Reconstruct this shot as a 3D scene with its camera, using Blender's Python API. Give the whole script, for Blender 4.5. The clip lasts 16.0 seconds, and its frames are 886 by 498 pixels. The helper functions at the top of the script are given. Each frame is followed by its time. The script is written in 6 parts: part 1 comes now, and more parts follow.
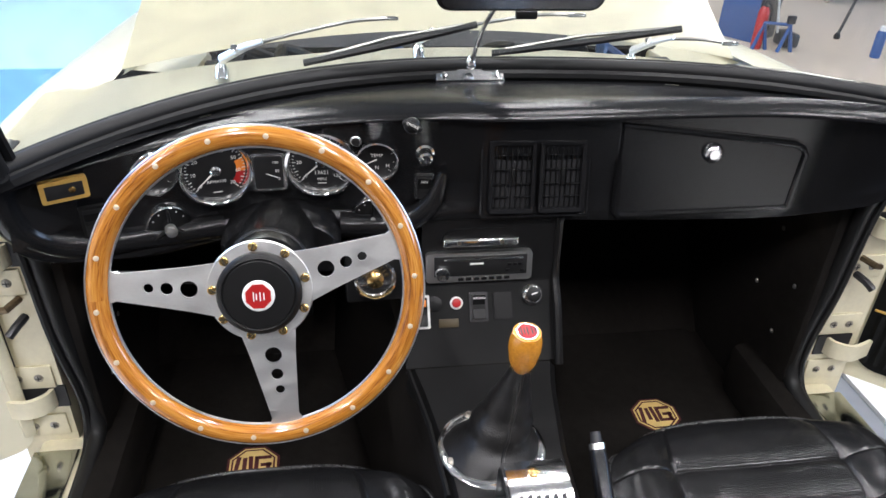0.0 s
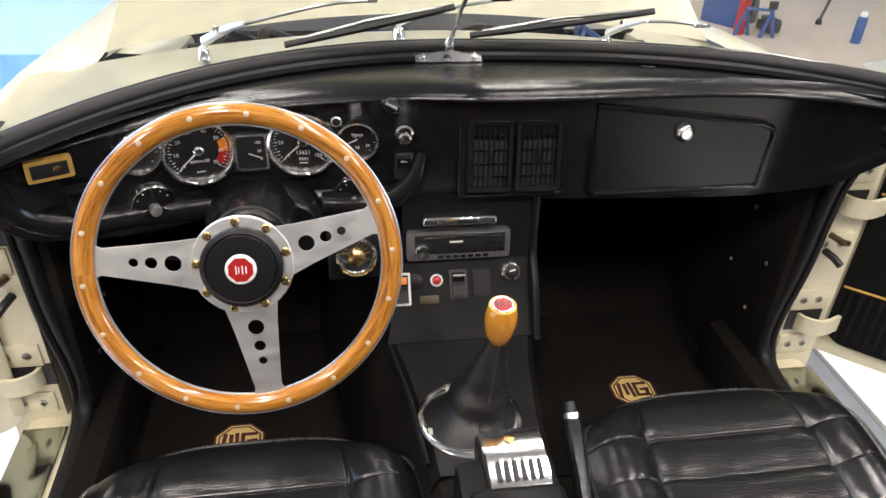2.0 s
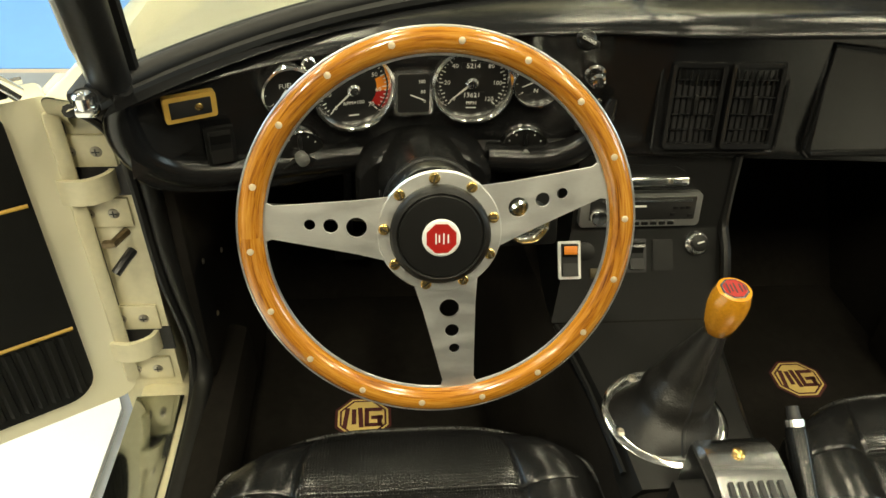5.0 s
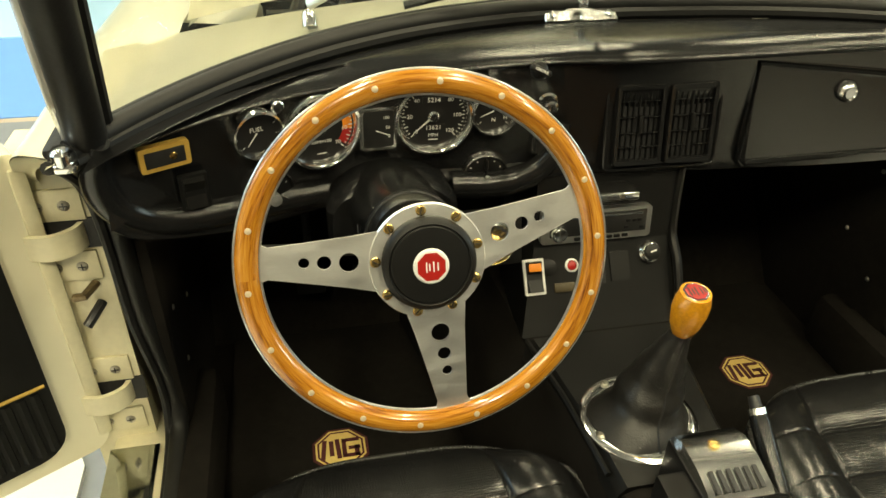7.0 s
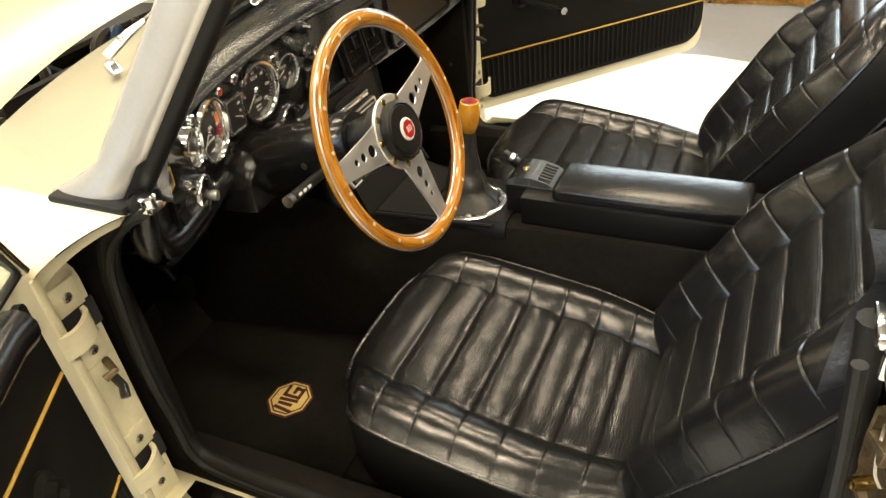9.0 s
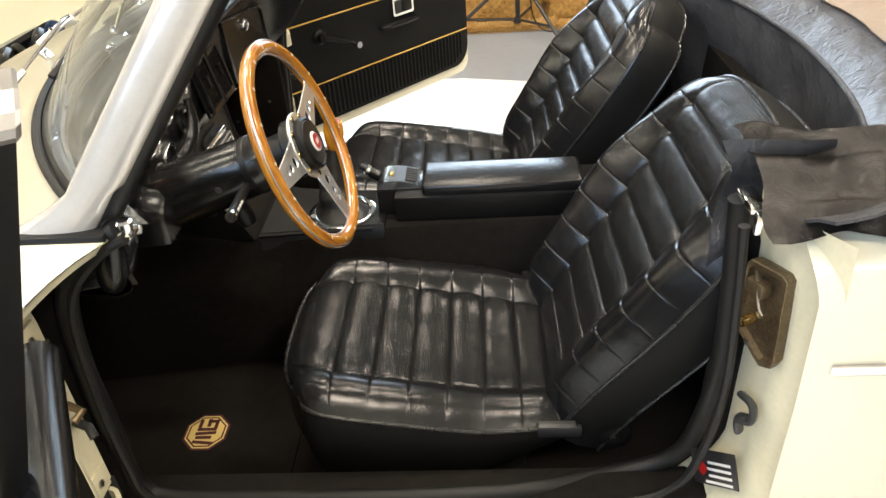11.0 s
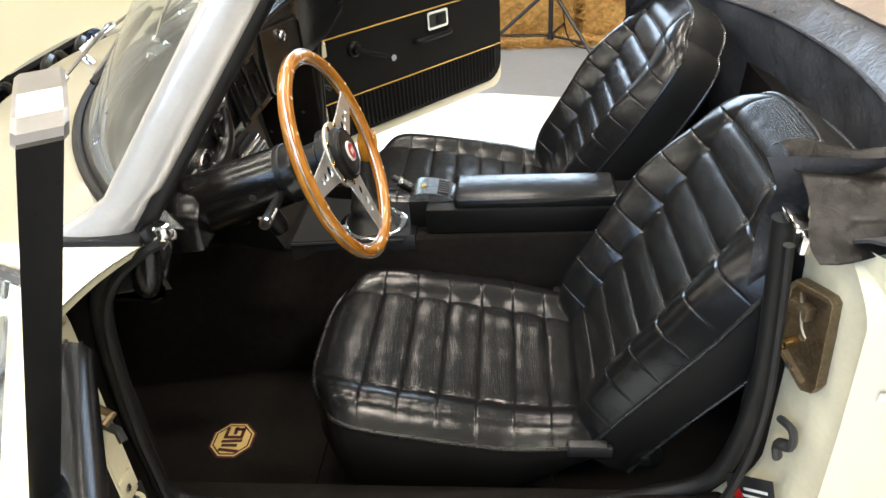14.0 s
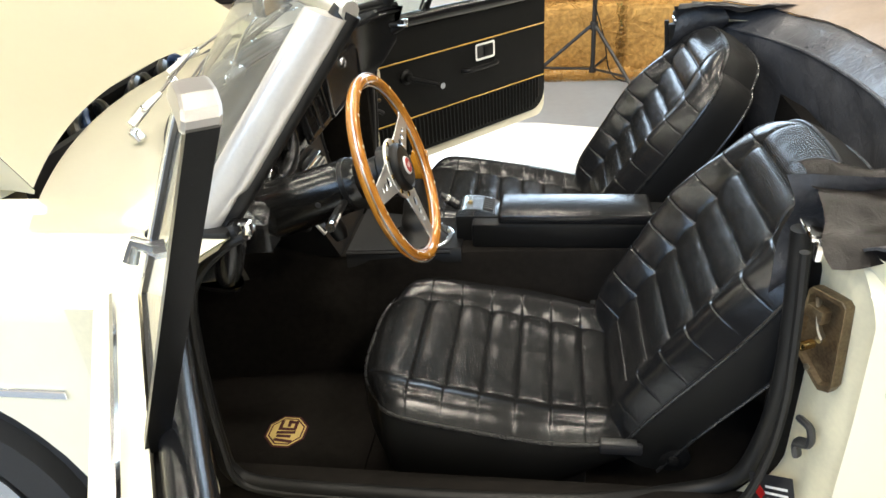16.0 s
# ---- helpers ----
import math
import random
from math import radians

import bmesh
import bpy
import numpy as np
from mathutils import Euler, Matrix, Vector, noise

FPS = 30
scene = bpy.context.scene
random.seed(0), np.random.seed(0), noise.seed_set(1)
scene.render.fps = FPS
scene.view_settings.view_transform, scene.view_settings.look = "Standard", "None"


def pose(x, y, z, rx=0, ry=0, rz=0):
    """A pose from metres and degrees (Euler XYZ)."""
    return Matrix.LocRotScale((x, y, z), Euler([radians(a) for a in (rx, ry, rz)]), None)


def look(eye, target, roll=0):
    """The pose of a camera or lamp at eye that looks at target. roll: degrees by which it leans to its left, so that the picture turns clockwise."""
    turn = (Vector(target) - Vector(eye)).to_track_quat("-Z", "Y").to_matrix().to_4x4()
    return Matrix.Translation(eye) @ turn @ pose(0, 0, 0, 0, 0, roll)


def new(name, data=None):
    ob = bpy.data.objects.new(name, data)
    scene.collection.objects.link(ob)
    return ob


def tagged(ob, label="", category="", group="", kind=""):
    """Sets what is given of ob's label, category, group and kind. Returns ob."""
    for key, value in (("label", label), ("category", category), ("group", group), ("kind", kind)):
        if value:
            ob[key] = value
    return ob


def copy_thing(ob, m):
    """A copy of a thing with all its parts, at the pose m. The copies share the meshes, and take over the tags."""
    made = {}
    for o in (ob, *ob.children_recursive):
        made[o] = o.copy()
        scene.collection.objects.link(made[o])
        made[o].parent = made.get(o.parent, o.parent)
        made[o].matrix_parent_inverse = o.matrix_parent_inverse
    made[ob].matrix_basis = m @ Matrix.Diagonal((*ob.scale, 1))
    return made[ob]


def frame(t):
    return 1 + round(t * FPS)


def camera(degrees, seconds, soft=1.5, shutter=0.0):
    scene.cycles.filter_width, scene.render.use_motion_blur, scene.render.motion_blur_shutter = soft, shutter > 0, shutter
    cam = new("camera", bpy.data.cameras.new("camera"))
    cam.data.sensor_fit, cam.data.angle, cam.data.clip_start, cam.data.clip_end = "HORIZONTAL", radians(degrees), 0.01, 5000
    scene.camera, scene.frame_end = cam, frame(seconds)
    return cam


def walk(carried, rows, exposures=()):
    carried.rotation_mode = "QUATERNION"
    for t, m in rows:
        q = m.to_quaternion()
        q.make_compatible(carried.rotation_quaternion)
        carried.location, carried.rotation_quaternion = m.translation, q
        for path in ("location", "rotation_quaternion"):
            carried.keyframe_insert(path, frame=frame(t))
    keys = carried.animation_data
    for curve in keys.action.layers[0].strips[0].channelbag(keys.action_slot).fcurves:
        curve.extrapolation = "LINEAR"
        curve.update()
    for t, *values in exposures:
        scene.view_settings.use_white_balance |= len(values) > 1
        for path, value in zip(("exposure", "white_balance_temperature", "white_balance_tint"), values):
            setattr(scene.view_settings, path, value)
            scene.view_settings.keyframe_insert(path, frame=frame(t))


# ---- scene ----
cam = camera(63.0, 16.0)
PATH = [
    (0, (-0.206, 0.233, 1.268), (0.058, 1.917, 0.222), 2.2),
    (0.5, (-0.203, 0.212, 1.27), (0.065, 1.881, 0.201), 2.7),
    (1, (-0.198, 0.204, 1.268), (0.08, 1.86, 0.183), 2.3),
    (1.5, (-0.197, 0.2, 1.271), (0.093, 1.862, 0.197), 2.7),
    (2, (-0.197, 0.199, 1.27), (0.097, 1.861, 0.197), 2.5),
    (2.5, (-0.197, 0.2, 1.27), (0.093, 1.873, 0.212), 2.3),
    (3, (-0.2, 0.201, 1.264), (0.086, 1.869, 0.198), 1.9),
    (3.5, (-0.259, 0.236, 1.246), (-0.047, 1.893, 0.146), -0.4),
    (4, (-0.339, 0.317, 1.216), (-0.183, 1.954, 0.078), 0.8),
    (4.2, (-0.352, 0.341, 1.207), (-0.19, 1.944, 0.022), 2.1),
    (6.5, (-0.36, 0.377, 1.175), (-0.176, 1.992, 0.011), 1.8),
    (7, (-0.413, 0.347, 1.208), (-0.057, 1.961, 0.082), 1.6),
    (7.5, (-0.542, 0.317, 1.236), (0.053, 1.858, 0.109), 1.2),
    (7.8, (-0.677, 0.337, 1.249), (0.158, 1.742, 0.108), 0.4),
    (8, (-0.771, 0.372, 1.250), (0.255, 1.658, 0.112), 0.0),
    (8.2, (-0.858, 0.386, 1.272), (0.272, 1.571, 0.125), -0.8),
    (8.5, (-0.966, 0.377, 1.276), (0.318, 1.477, 0.209), -4.1),
    (8.7, (-1.049, 0.378, 1.292), (0.294, 1.353, 0.185), -5.0),
    (9, (-1.172, 0.404, 1.283), (0.275, 1.163, 0.13), -6.9),
    (9.5, (-1.324, 0.505, 1.306), (0.267, 0.903, 0.162), -6.3),
    (10, (-1.416, 0.592, 1.318), (0.239, 0.721, 0.203), -4.8),
    (12.5, (-1.412, 0.619, 1.309), (0.267, 0.775, 0.234), -4.2),
    (13, (-1.41, 0.621, 1.308), (0.272, 0.8, 0.24), -4.2),
    (13.5, (-1.41, 0.621, 1.307), (0.273, 0.807, 0.243), -4.3),
    (14, (-1.409, 0.625, 1.307), (0.274, 0.816, 0.244), -4.2),
    (14.5, (-1.416, 0.631, 1.308), (0.276, 0.818, 0.258), -4.0),
    (15, (-1.431, 0.632, 1.31), (0.267, 0.818, 0.27), -3.7),
    (15.5, (-1.445, 0.632, 1.317), (0.259, 0.823, 0.287), -4.2),
    (16, (-1.53, 0.631, 1.331), (0.186, 0.922, 0.347), -4.1),
]
walk(cam, [(t, look(eye, target, roll)) for t, eye, target, roll in PATH],
     [(0, 0.1, 5300, 14), (1.5, 0.06, 5650, 14), (3.5, 0.04, 5950, 12), (4.2, -0.04, 6600, 1), (6.3, -0.18, 7250, -8), (7.2, -0.06, 7600, -8), (8.5, 0, 7400, 2), (10, 0, 6800, 7), (12.5, 0, 6000, 9), (16, 0, 6050, 6)])

# ---- light of the hall ----
world = bpy.data.worlds.new("hall_ambient")
scene.world = world
world.use_nodes = True
world.node_tree.nodes["Background"].inputs[0].default_value = (0.55, 0.62, 0.75, 1)
world.node_tree.nodes["Background"].inputs[1].default_value = 0.02


def area_lamp(name, place, target, sx, sy, watts, colour):
    lamp = bpy.data.lights.new(name, "AREA")
    lamp.shape, lamp.size, lamp.size_y, lamp.energy, lamp.color = "RECTANGLE", sx, sy, watts, colour
    ob = new(name, lamp)
    ob.matrix_world = look(place, target)
    return ob


WARM, COOL = (1.0, 0.87, 0.70), (0.55, 0.72, 1.0)
for lx in (-3.0, -1.0, 1.0, 3.0):
    for ly in (-1.6, 1.0, 3.6):
        area_lamp("ceiling_lamp", (lx, ly, 3.92), (lx, ly, 0), 0.17, 1.2, 80 if ly < 0 else 54, WARM)
area_lamp("daylight", (-4.6, 3.0, 3.2), (-0.5, 1.0, 0.5), 4.0, 2.0, 190, COOL)
area_lamp("window_light", (8.6, 1.2, 2.7), (0, 0.5, 0.8), 5.0, 1.8, 330, (0.72, 0.85, 1.0))
for lx in (-1.9, 1.9):
    area_lamp("ceiling_lamp", (lx, 6.4, 3.92), (lx, 6.4, 0), 3.0, 0.25, 90, WARM)


# ---- materials ----
def material(name, colour, rough=0.5, metal=0.0, vary=0.12, scale=8.0, bump=0.0, bump_scale=200.0, coat=0.0, dark=None, stretch=None, bump_kind="noise", rough_vary=0.1, spec=0.5):
    m = bpy.data.materials.new(name)
    m.use_nodes = True
    n, l = m.node_tree.nodes, m.node_tree.links
    b = n["Principled BSDF"]
    b.inputs["Metallic"].default_value = metal
    b.inputs["Coat Weight"].default_value = coat
    b.inputs["Specular IOR Level"].default_value = spec
    b.inputs["Coat Roughness"].default_value = 0.08
    tc = n.new("ShaderNodeTexCoord")
    mp = n.new("ShaderNodeMapping")
    if stretch:
        mp.inputs["Scale"].default_value = stretch
    l.new(tc.outputs["Object"], mp.inputs["Vector"])
    n1 = n.new("ShaderNodeTexNoise")
    n1.inputs["Scale"].default_value, n1.inputs["Detail"].default_value = scale, 6
    n2 = n.new("ShaderNodeTexNoise")
    n2.inputs["Scale"].default_value, n2.inputs["Detail"].default_value = scale * 9, 4
    l.new(mp.outputs[0], n1.inputs["Vector"])
    l.new(mp.outputs[0], n2.inputs["Vector"])
    mixf = n.new("ShaderNodeMath")
    mixf.operation = "MULTIPLY_ADD"
    mixf.inputs[1].default_value = 0.4
    l.new(n2.outputs[0], mixf.inputs[0])
    half = n.new("ShaderNodeMath")
    half.operation = "MULTIPLY"
    half.inputs[1].default_value = 0.6
    l.new(n1.outputs[0], half.inputs[0])
    l.new(half.outputs[0], mixf.inputs[2])
    ramp = n.new("ShaderNodeValToRGB")
    low = dark or [c * (1 - vary) for c in colour]
    high = [min(1.0, c * (1 + vary)) for c in colour]
    ramp.color_ramp.elements[0].position, ramp.color_ramp.elements[1].position = 0.3, 0.7
    ramp.color_ramp.elements[0].color, ramp.color_ramp.elements[1].color = (*low, 1), (*high, 1)
    l.new(mixf.outputs[0], ramp.inputs[0])
    l.new(ramp.outputs[0], b.inputs["Base Color"])
    rr = n.new("ShaderNodeMapRange")
    rr.inputs["From Min"].default_value, rr.inputs["From Max"].default_value = 0.3, 0.7
    rr.inputs["To Min"].default_value, rr.inputs["To Max"].default_value = max(0.02, rough * (1 - rough_vary)), min(1, rough * (1 + rough_vary))
    l.new(mixf.outputs[0], rr.inputs[0])
    l.new(rr.outputs[0], b.inputs["Roughness"])
    if bump:
        bp = n.new("ShaderNodeBump")
        bp.inputs["Strength"].default_value, bp.inputs["Distance"].default_value = bump, 0.002
        if bump_kind == "noise":
            t = n.new("ShaderNodeTexNoise")
            t.inputs["Scale"].default_value, t.inputs["Detail"].default_value = bump_scale, 3
            out = t.outputs[0]
        else:
            t = n.new("ShaderNodeTexVoronoi")
            t.inputs["Scale"].default_value = bump_scale
            out = t.outputs["Distance"]
        l.new(mp.outputs[0], t.inputs["Vector"])
        l.new(out, bp.inputs["Height"])
        l.new(bp.outputs[0], b.inputs["Normal"])
    return m


def glass_material(name, colour, rough=0.02, haze=0.13):
    """Thin clear pane: lets light straight through, reflects by Fresnel."""
    m = bpy.data.materials.new(name)
    m.use_nodes = True
    n, l = m.node_tree.nodes, m.node_tree.links
    n.remove(n["Principled BSDF"])
    clear, gloss, mix, fr = n.new("ShaderNodeBsdfTransparent"), n.new("ShaderNodeBsdfGlossy"), n.new("ShaderNodeMixShader"), n.new("ShaderNodeLayerWeight")
    clear.inputs["Color"].default_value = (*colour, 1)
    gloss.inputs["Roughness"].default_value = rough
    fr.inputs["Blend"].default_value = 0.5
    power, scale_up = n.new("ShaderNodeMath"), n.new("ShaderNodeMath")
    power.operation, scale_up.operation = "POWER", "MULTIPLY_ADD"
    power.inputs[1].default_value, scale_up.inputs[1].default_value, scale_up.inputs[2].default_value = 5.0, 0.9, 0.04
    l.new(fr.outputs["Facing"], power.inputs[0])
    l.new(power.outputs[0], scale_up.inputs[0])
    # pale diffuse film: wipe smears, plus the hall's reflections painted into the pane
    film, hazed, tc = n.new("ShaderNodeBsdfDiffuse"), n.new("ShaderNodeMixShader"), n.new("ShaderNodeTexCoord")
    film.inputs["Color"].default_value = (0.80, 0.80, 0.74, 1)
    smear, amount = n.new("ShaderNodeTexNoise"), n.new("ShaderNodeMapRange")
    smear.inputs["Scale"].default_value, smear.inputs["Detail"].default_value, smear.inputs["Distortion"].default_value = 7, 4, 1.5
    amount.inputs["From Min"].default_value, amount.inputs["From Max"].default_value = 0.35, 0.7
    amount.inputs["To Min"].default_value, amount.inputs["To Max"].default_value = haze * 0.5, haze * 1.5
    l.new(tc.outputs["Object"], smear.inputs["Vector"])
    l.new(smear.outputs[0], amount.inputs[0])
    l.new(amount.outputs[0], hazed.inputs[0])
    l.new(clear.outputs[0], hazed.inputs[1])
    l.new(film.outputs[0], hazed.inputs[2])
    l.new(scale_up.outputs[0], mix.inputs[0])
    l.new(hazed.outputs[0], mix.inputs[1])
    l.new(gloss.outputs[0], mix.inputs[2])
    l.new(mix.outputs[0], n["Material Output"].inputs["Surface"])
    return m


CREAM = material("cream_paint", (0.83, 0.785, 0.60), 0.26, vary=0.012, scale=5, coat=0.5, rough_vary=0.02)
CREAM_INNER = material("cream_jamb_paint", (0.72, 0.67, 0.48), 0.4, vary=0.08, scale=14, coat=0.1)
VINYL = material("black_dash_vinyl", (0.008, 0.008, 0.0085), 0.18, vary=0.2, bump=0.08, bump_scale=750, bump_kind="voronoi", spec=0.45)
LEATHER = material("black_seat_leather", (0.010, 0.010, 0.0105), 0.21, vary=0.15, scale=20, bump=0.02, bump_scale=500, rough_vary=0.06, spec=0.55)
PLASTIC = material("black_plastic", (0.007, 0.007, 0.007), 0.38, vary=0.2, bump=0.1, bump_scale=900, spec=0.27)
RUBBER = material("black_rubber", (0.008, 0.008, 0.008), 0.5, vary=0.2, bump=0.1, spec=0.35)
CARPET = material("black_carpet", (0.0128, 0.0112, 0.0098), 0.98, vary=0.4, scale=60, bump=0.9, bump_scale=900, spec=0.1)
CHROME = material("chrome", (0.84, 0.84, 0.83), 0.15, 1.0, vary=0.03)
ALU = material("brushed_aluminium", (0.74, 0.74, 0.72), 0.36, 1.0, vary=0.06, scale=30, rough_vary=0.2)
SPOKE = material("polished_spoke_alloy", (0.86, 0.86, 0.84), 0.44, 1.0, vary=0.05, scale=25, stretch=(1, 8, 1), rough_vary=0.25)
SHROUD = material("crackle_black_shroud", (0.006, 0.006, 0.006), 0.22, vary=0.2, bump=0.10, bump_scale=240, spec=0.5)
TREAD = material("polished_tread_plate", (0.50, 0.52, 0.48), 0.10, 1.0, vary=0.08, scale=12, rough_vary=0.3)
WIPER_STEEL = material("tarnished_wiper_steel", (0.34, 0.33, 0.31), 0.34, 1.0, vary=0.25, scale=60)
SATIN = material("satin_steel", (0.62, 0.60, 0.57), 0.30, 0.85, vary=0.06, scale=30)
WHITE_FLOOR = material("white_floor_panel", (0.82, 0.82, 0.80), 0.3, vary=0.03, scale=2)
GREY_FLOOR = material("grey_floor", (0.24, 0.26, 0.29), 0.35, vary=0.12, scale=2.5)
BEIGE_FLOOR = material("beige_concrete_floor", (0.50, 0.42, 0.33), 0.35, vary=0.1, scale=1.5)
# blue daylight on the hall floor, put into two floor colours
BLUE_LIT_FLOOR = material("blue_lit_floor", (0.16, 0.36, 0.80), 0.4, vary=0.08, scale=1.5)
PALE_LIT_FLOOR = material("pale_blue_lit_floor", (0.45, 0.68, 0.92), 0.4, vary=0.05, scale=1.5)
# near-black paints in the shade of the bay, recesses, ducts and slots
HOLLOW_SHADE = material("hollow_shade", (0.02, 0.02, 0.022), 0.6, vary=0.4, scale=20)
GOLD = material("gold_piping", (0.55, 0.34, 0.06), 0.45, vary=0.1)
BRASS = material("brass", (0.60, 0.42, 0.16), 0.25, 1.0, vary=0.1)
BADGE_GOLD = material("gold_badge_cloth", (0.62, 0.46, 0.16), 0.8, vary=0.15, scale=60)
BADGE_RED = material("dark_red_badge_cloth", (0.060, 0.008, 0.009), 0.8, vary=0.2, scale=60)
RIVET = material("pale_rivet", (0.62, 0.52, 0.36), 0.4, 0.3, vary=0.1)
RED = material("red_enamel", (0.34, 0.010, 0.009), 0.35, vary=0.08)
WHITE = material("white_enamel", (0.80, 0.80, 0.78), 0.3, vary=0.03)
MARK = material("dial_white_print", (0.75, 0.75, 0.72), 0.6, vary=0.03)
ORANGE = material("orange_print", (0.80, 0.25, 0.02), 0.5, vary=0.05)
AMBER = material("amber_plastic_frame", (0.44, 0.27, 0.06), 0.35, vary=0.12, scale=40)
DIAL = material("black_dial", (0.014, 0.014, 0.014), 0.30, vary=0.2, spec=0.5)
WALNUT = material("amber_wood_knob", (0.62, 0.28, 0.02), 0.2, vary=0.2, scale=30, coat=0.7, dark=(0.40, 0.15, 0.012))
BOOT = material("black_gaiter_leather", (0.011, 0.0105, 0.010), 0.38, vary=0.2, bump=0.25, bump_scale=260)
SCREW = material("zinc_screw", (0.45, 0.42, 0.36), 0.35, 1.0, vary=0.2, scale=60)
RUST = material("worn_steel_striker", (0.22, 0.17, 0.10), 0.45, 0.8, vary=0.35, scale=25, dark=(0.09, 0.06, 0.035))
PIPING = material("black_leather_piping", (0.016, 0.016, 0.016), 0.28, vary=0.2, scale=60, spec=0.6)
LEVER = material("worn_grey_lever", (0.05, 0.05, 0.05), 0.4, 0.3, vary=0.3, scale=40)
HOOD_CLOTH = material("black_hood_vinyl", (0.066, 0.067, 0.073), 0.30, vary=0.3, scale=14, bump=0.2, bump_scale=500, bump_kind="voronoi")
POST_BLACK = material("black_channel_rubber", (0.005, 0.005, 0.005), 0.30, vary=0.2, scale=30, spec=0.14)
HOOD_TOP = material("faded_brown_hood_vinyl", (0.27, 0.21, 0.16), 0.45, vary=0.2, scale=9, bump=0.25, bump_scale=260)
STRAW = material("straw", (0.55, 0.34, 0.10), 0.8, vary=0.3, scale=40, dark=(0.25, 0.13, 0.03))
BLACK_STEEL = material("black_painted_steel", (0.02, 0.02, 0.022), 0.35, vary=0.2)
BLUE_STEEL = material("blue_painted_steel", (0.03, 0.08, 0.25), 0.4, vary=0.15)
TYRE = material("tyre_rubber", (0.02, 0.02, 0.02), 0.8, vary=0.2, bump=0.3)
PLANK = material("weathered_plank", (0.16, 0.10, 0.06), 0.7, vary=0.3, scale=6, stretch=(1, 1, 12))
GREEN = material("green_painted_metal", (0.02, 0.22, 0.07), 0.4, vary=0.1)
YELLOW = material("yellow_plate", (0.80, 0.58, 0.02), 0.4, vary=0.05)
TRIM_VINYL = material("black_door_vinyl", (0.008, 0.008, 0.0078), 0.55, vary=0.25, scale=10, bump=0.15, bump_scale=600, bump_kind="voronoi", spec=0.14)
PILLAR = material("pale_anodised_pillar", (0.60, 0.575, 0.53), 0.22, 0.4, vary=0.06, scale=20)
AMBER_DARK = material("dull_brown_plastic", (0.06, 0.045, 0.02), 0.5, vary=0.1)
SKY_STEEL = material("sky_blue_steel", (0.16, 0.30, 0.65), 0.4, vary=0.1)
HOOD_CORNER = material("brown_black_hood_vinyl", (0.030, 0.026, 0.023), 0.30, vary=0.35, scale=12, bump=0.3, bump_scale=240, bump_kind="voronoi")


def add_grain(m, fine, coarse):
    """Creased hide: fine pebbles over slow wrinkles, on top of the material's own colour."""
    n, l = m.node_tree.nodes, m.node_tree.links
    b = n["Principled BSDF"]
    tc = n.new("ShaderNodeTexCoord")
    vo, wr = n.new("ShaderNodeTexVoronoi"), n.new("ShaderNodeTexNoise")
    vo.inputs["Scale"].default_value = 420
    wr.inputs["Scale"].default_value, wr.inputs["Detail"].default_value, wr.inputs["Distortion"].default_value = 38, 5, 1.2
    l.new(tc.outputs["Object"], vo.inputs["Vector"])
    l.new(tc.outputs["Object"], wr.inputs["Vector"])
    b1, b2 = n.new("ShaderNodeBump"), n.new("ShaderNodeBump")
    b1.inputs["Strength"].default_value, b1.inputs["Distance"].default_value = coarse, 0.004
    b2.inputs["Strength"].default_value, b2.inputs["Distance"].default_value = fine, 0.0008
    l.new(wr.outputs[0], b1.inputs["Height"])
    l.new(vo.outputs["Distance"], b2.inputs["Height"])
    l.new(b1.outputs[0], b2.inputs["Normal"])
    l.new(b2.outputs[0], b.inputs["Normal"])
    return m


add_grain(LEATHER, 0.12, 0.10)
add_grain(HOOD_CLOTH, 0.3, 0.8)
add_grain(HOOD_CORNER, 0.3, 0.8)
add_grain(BOOT, 0.25, 0.35)


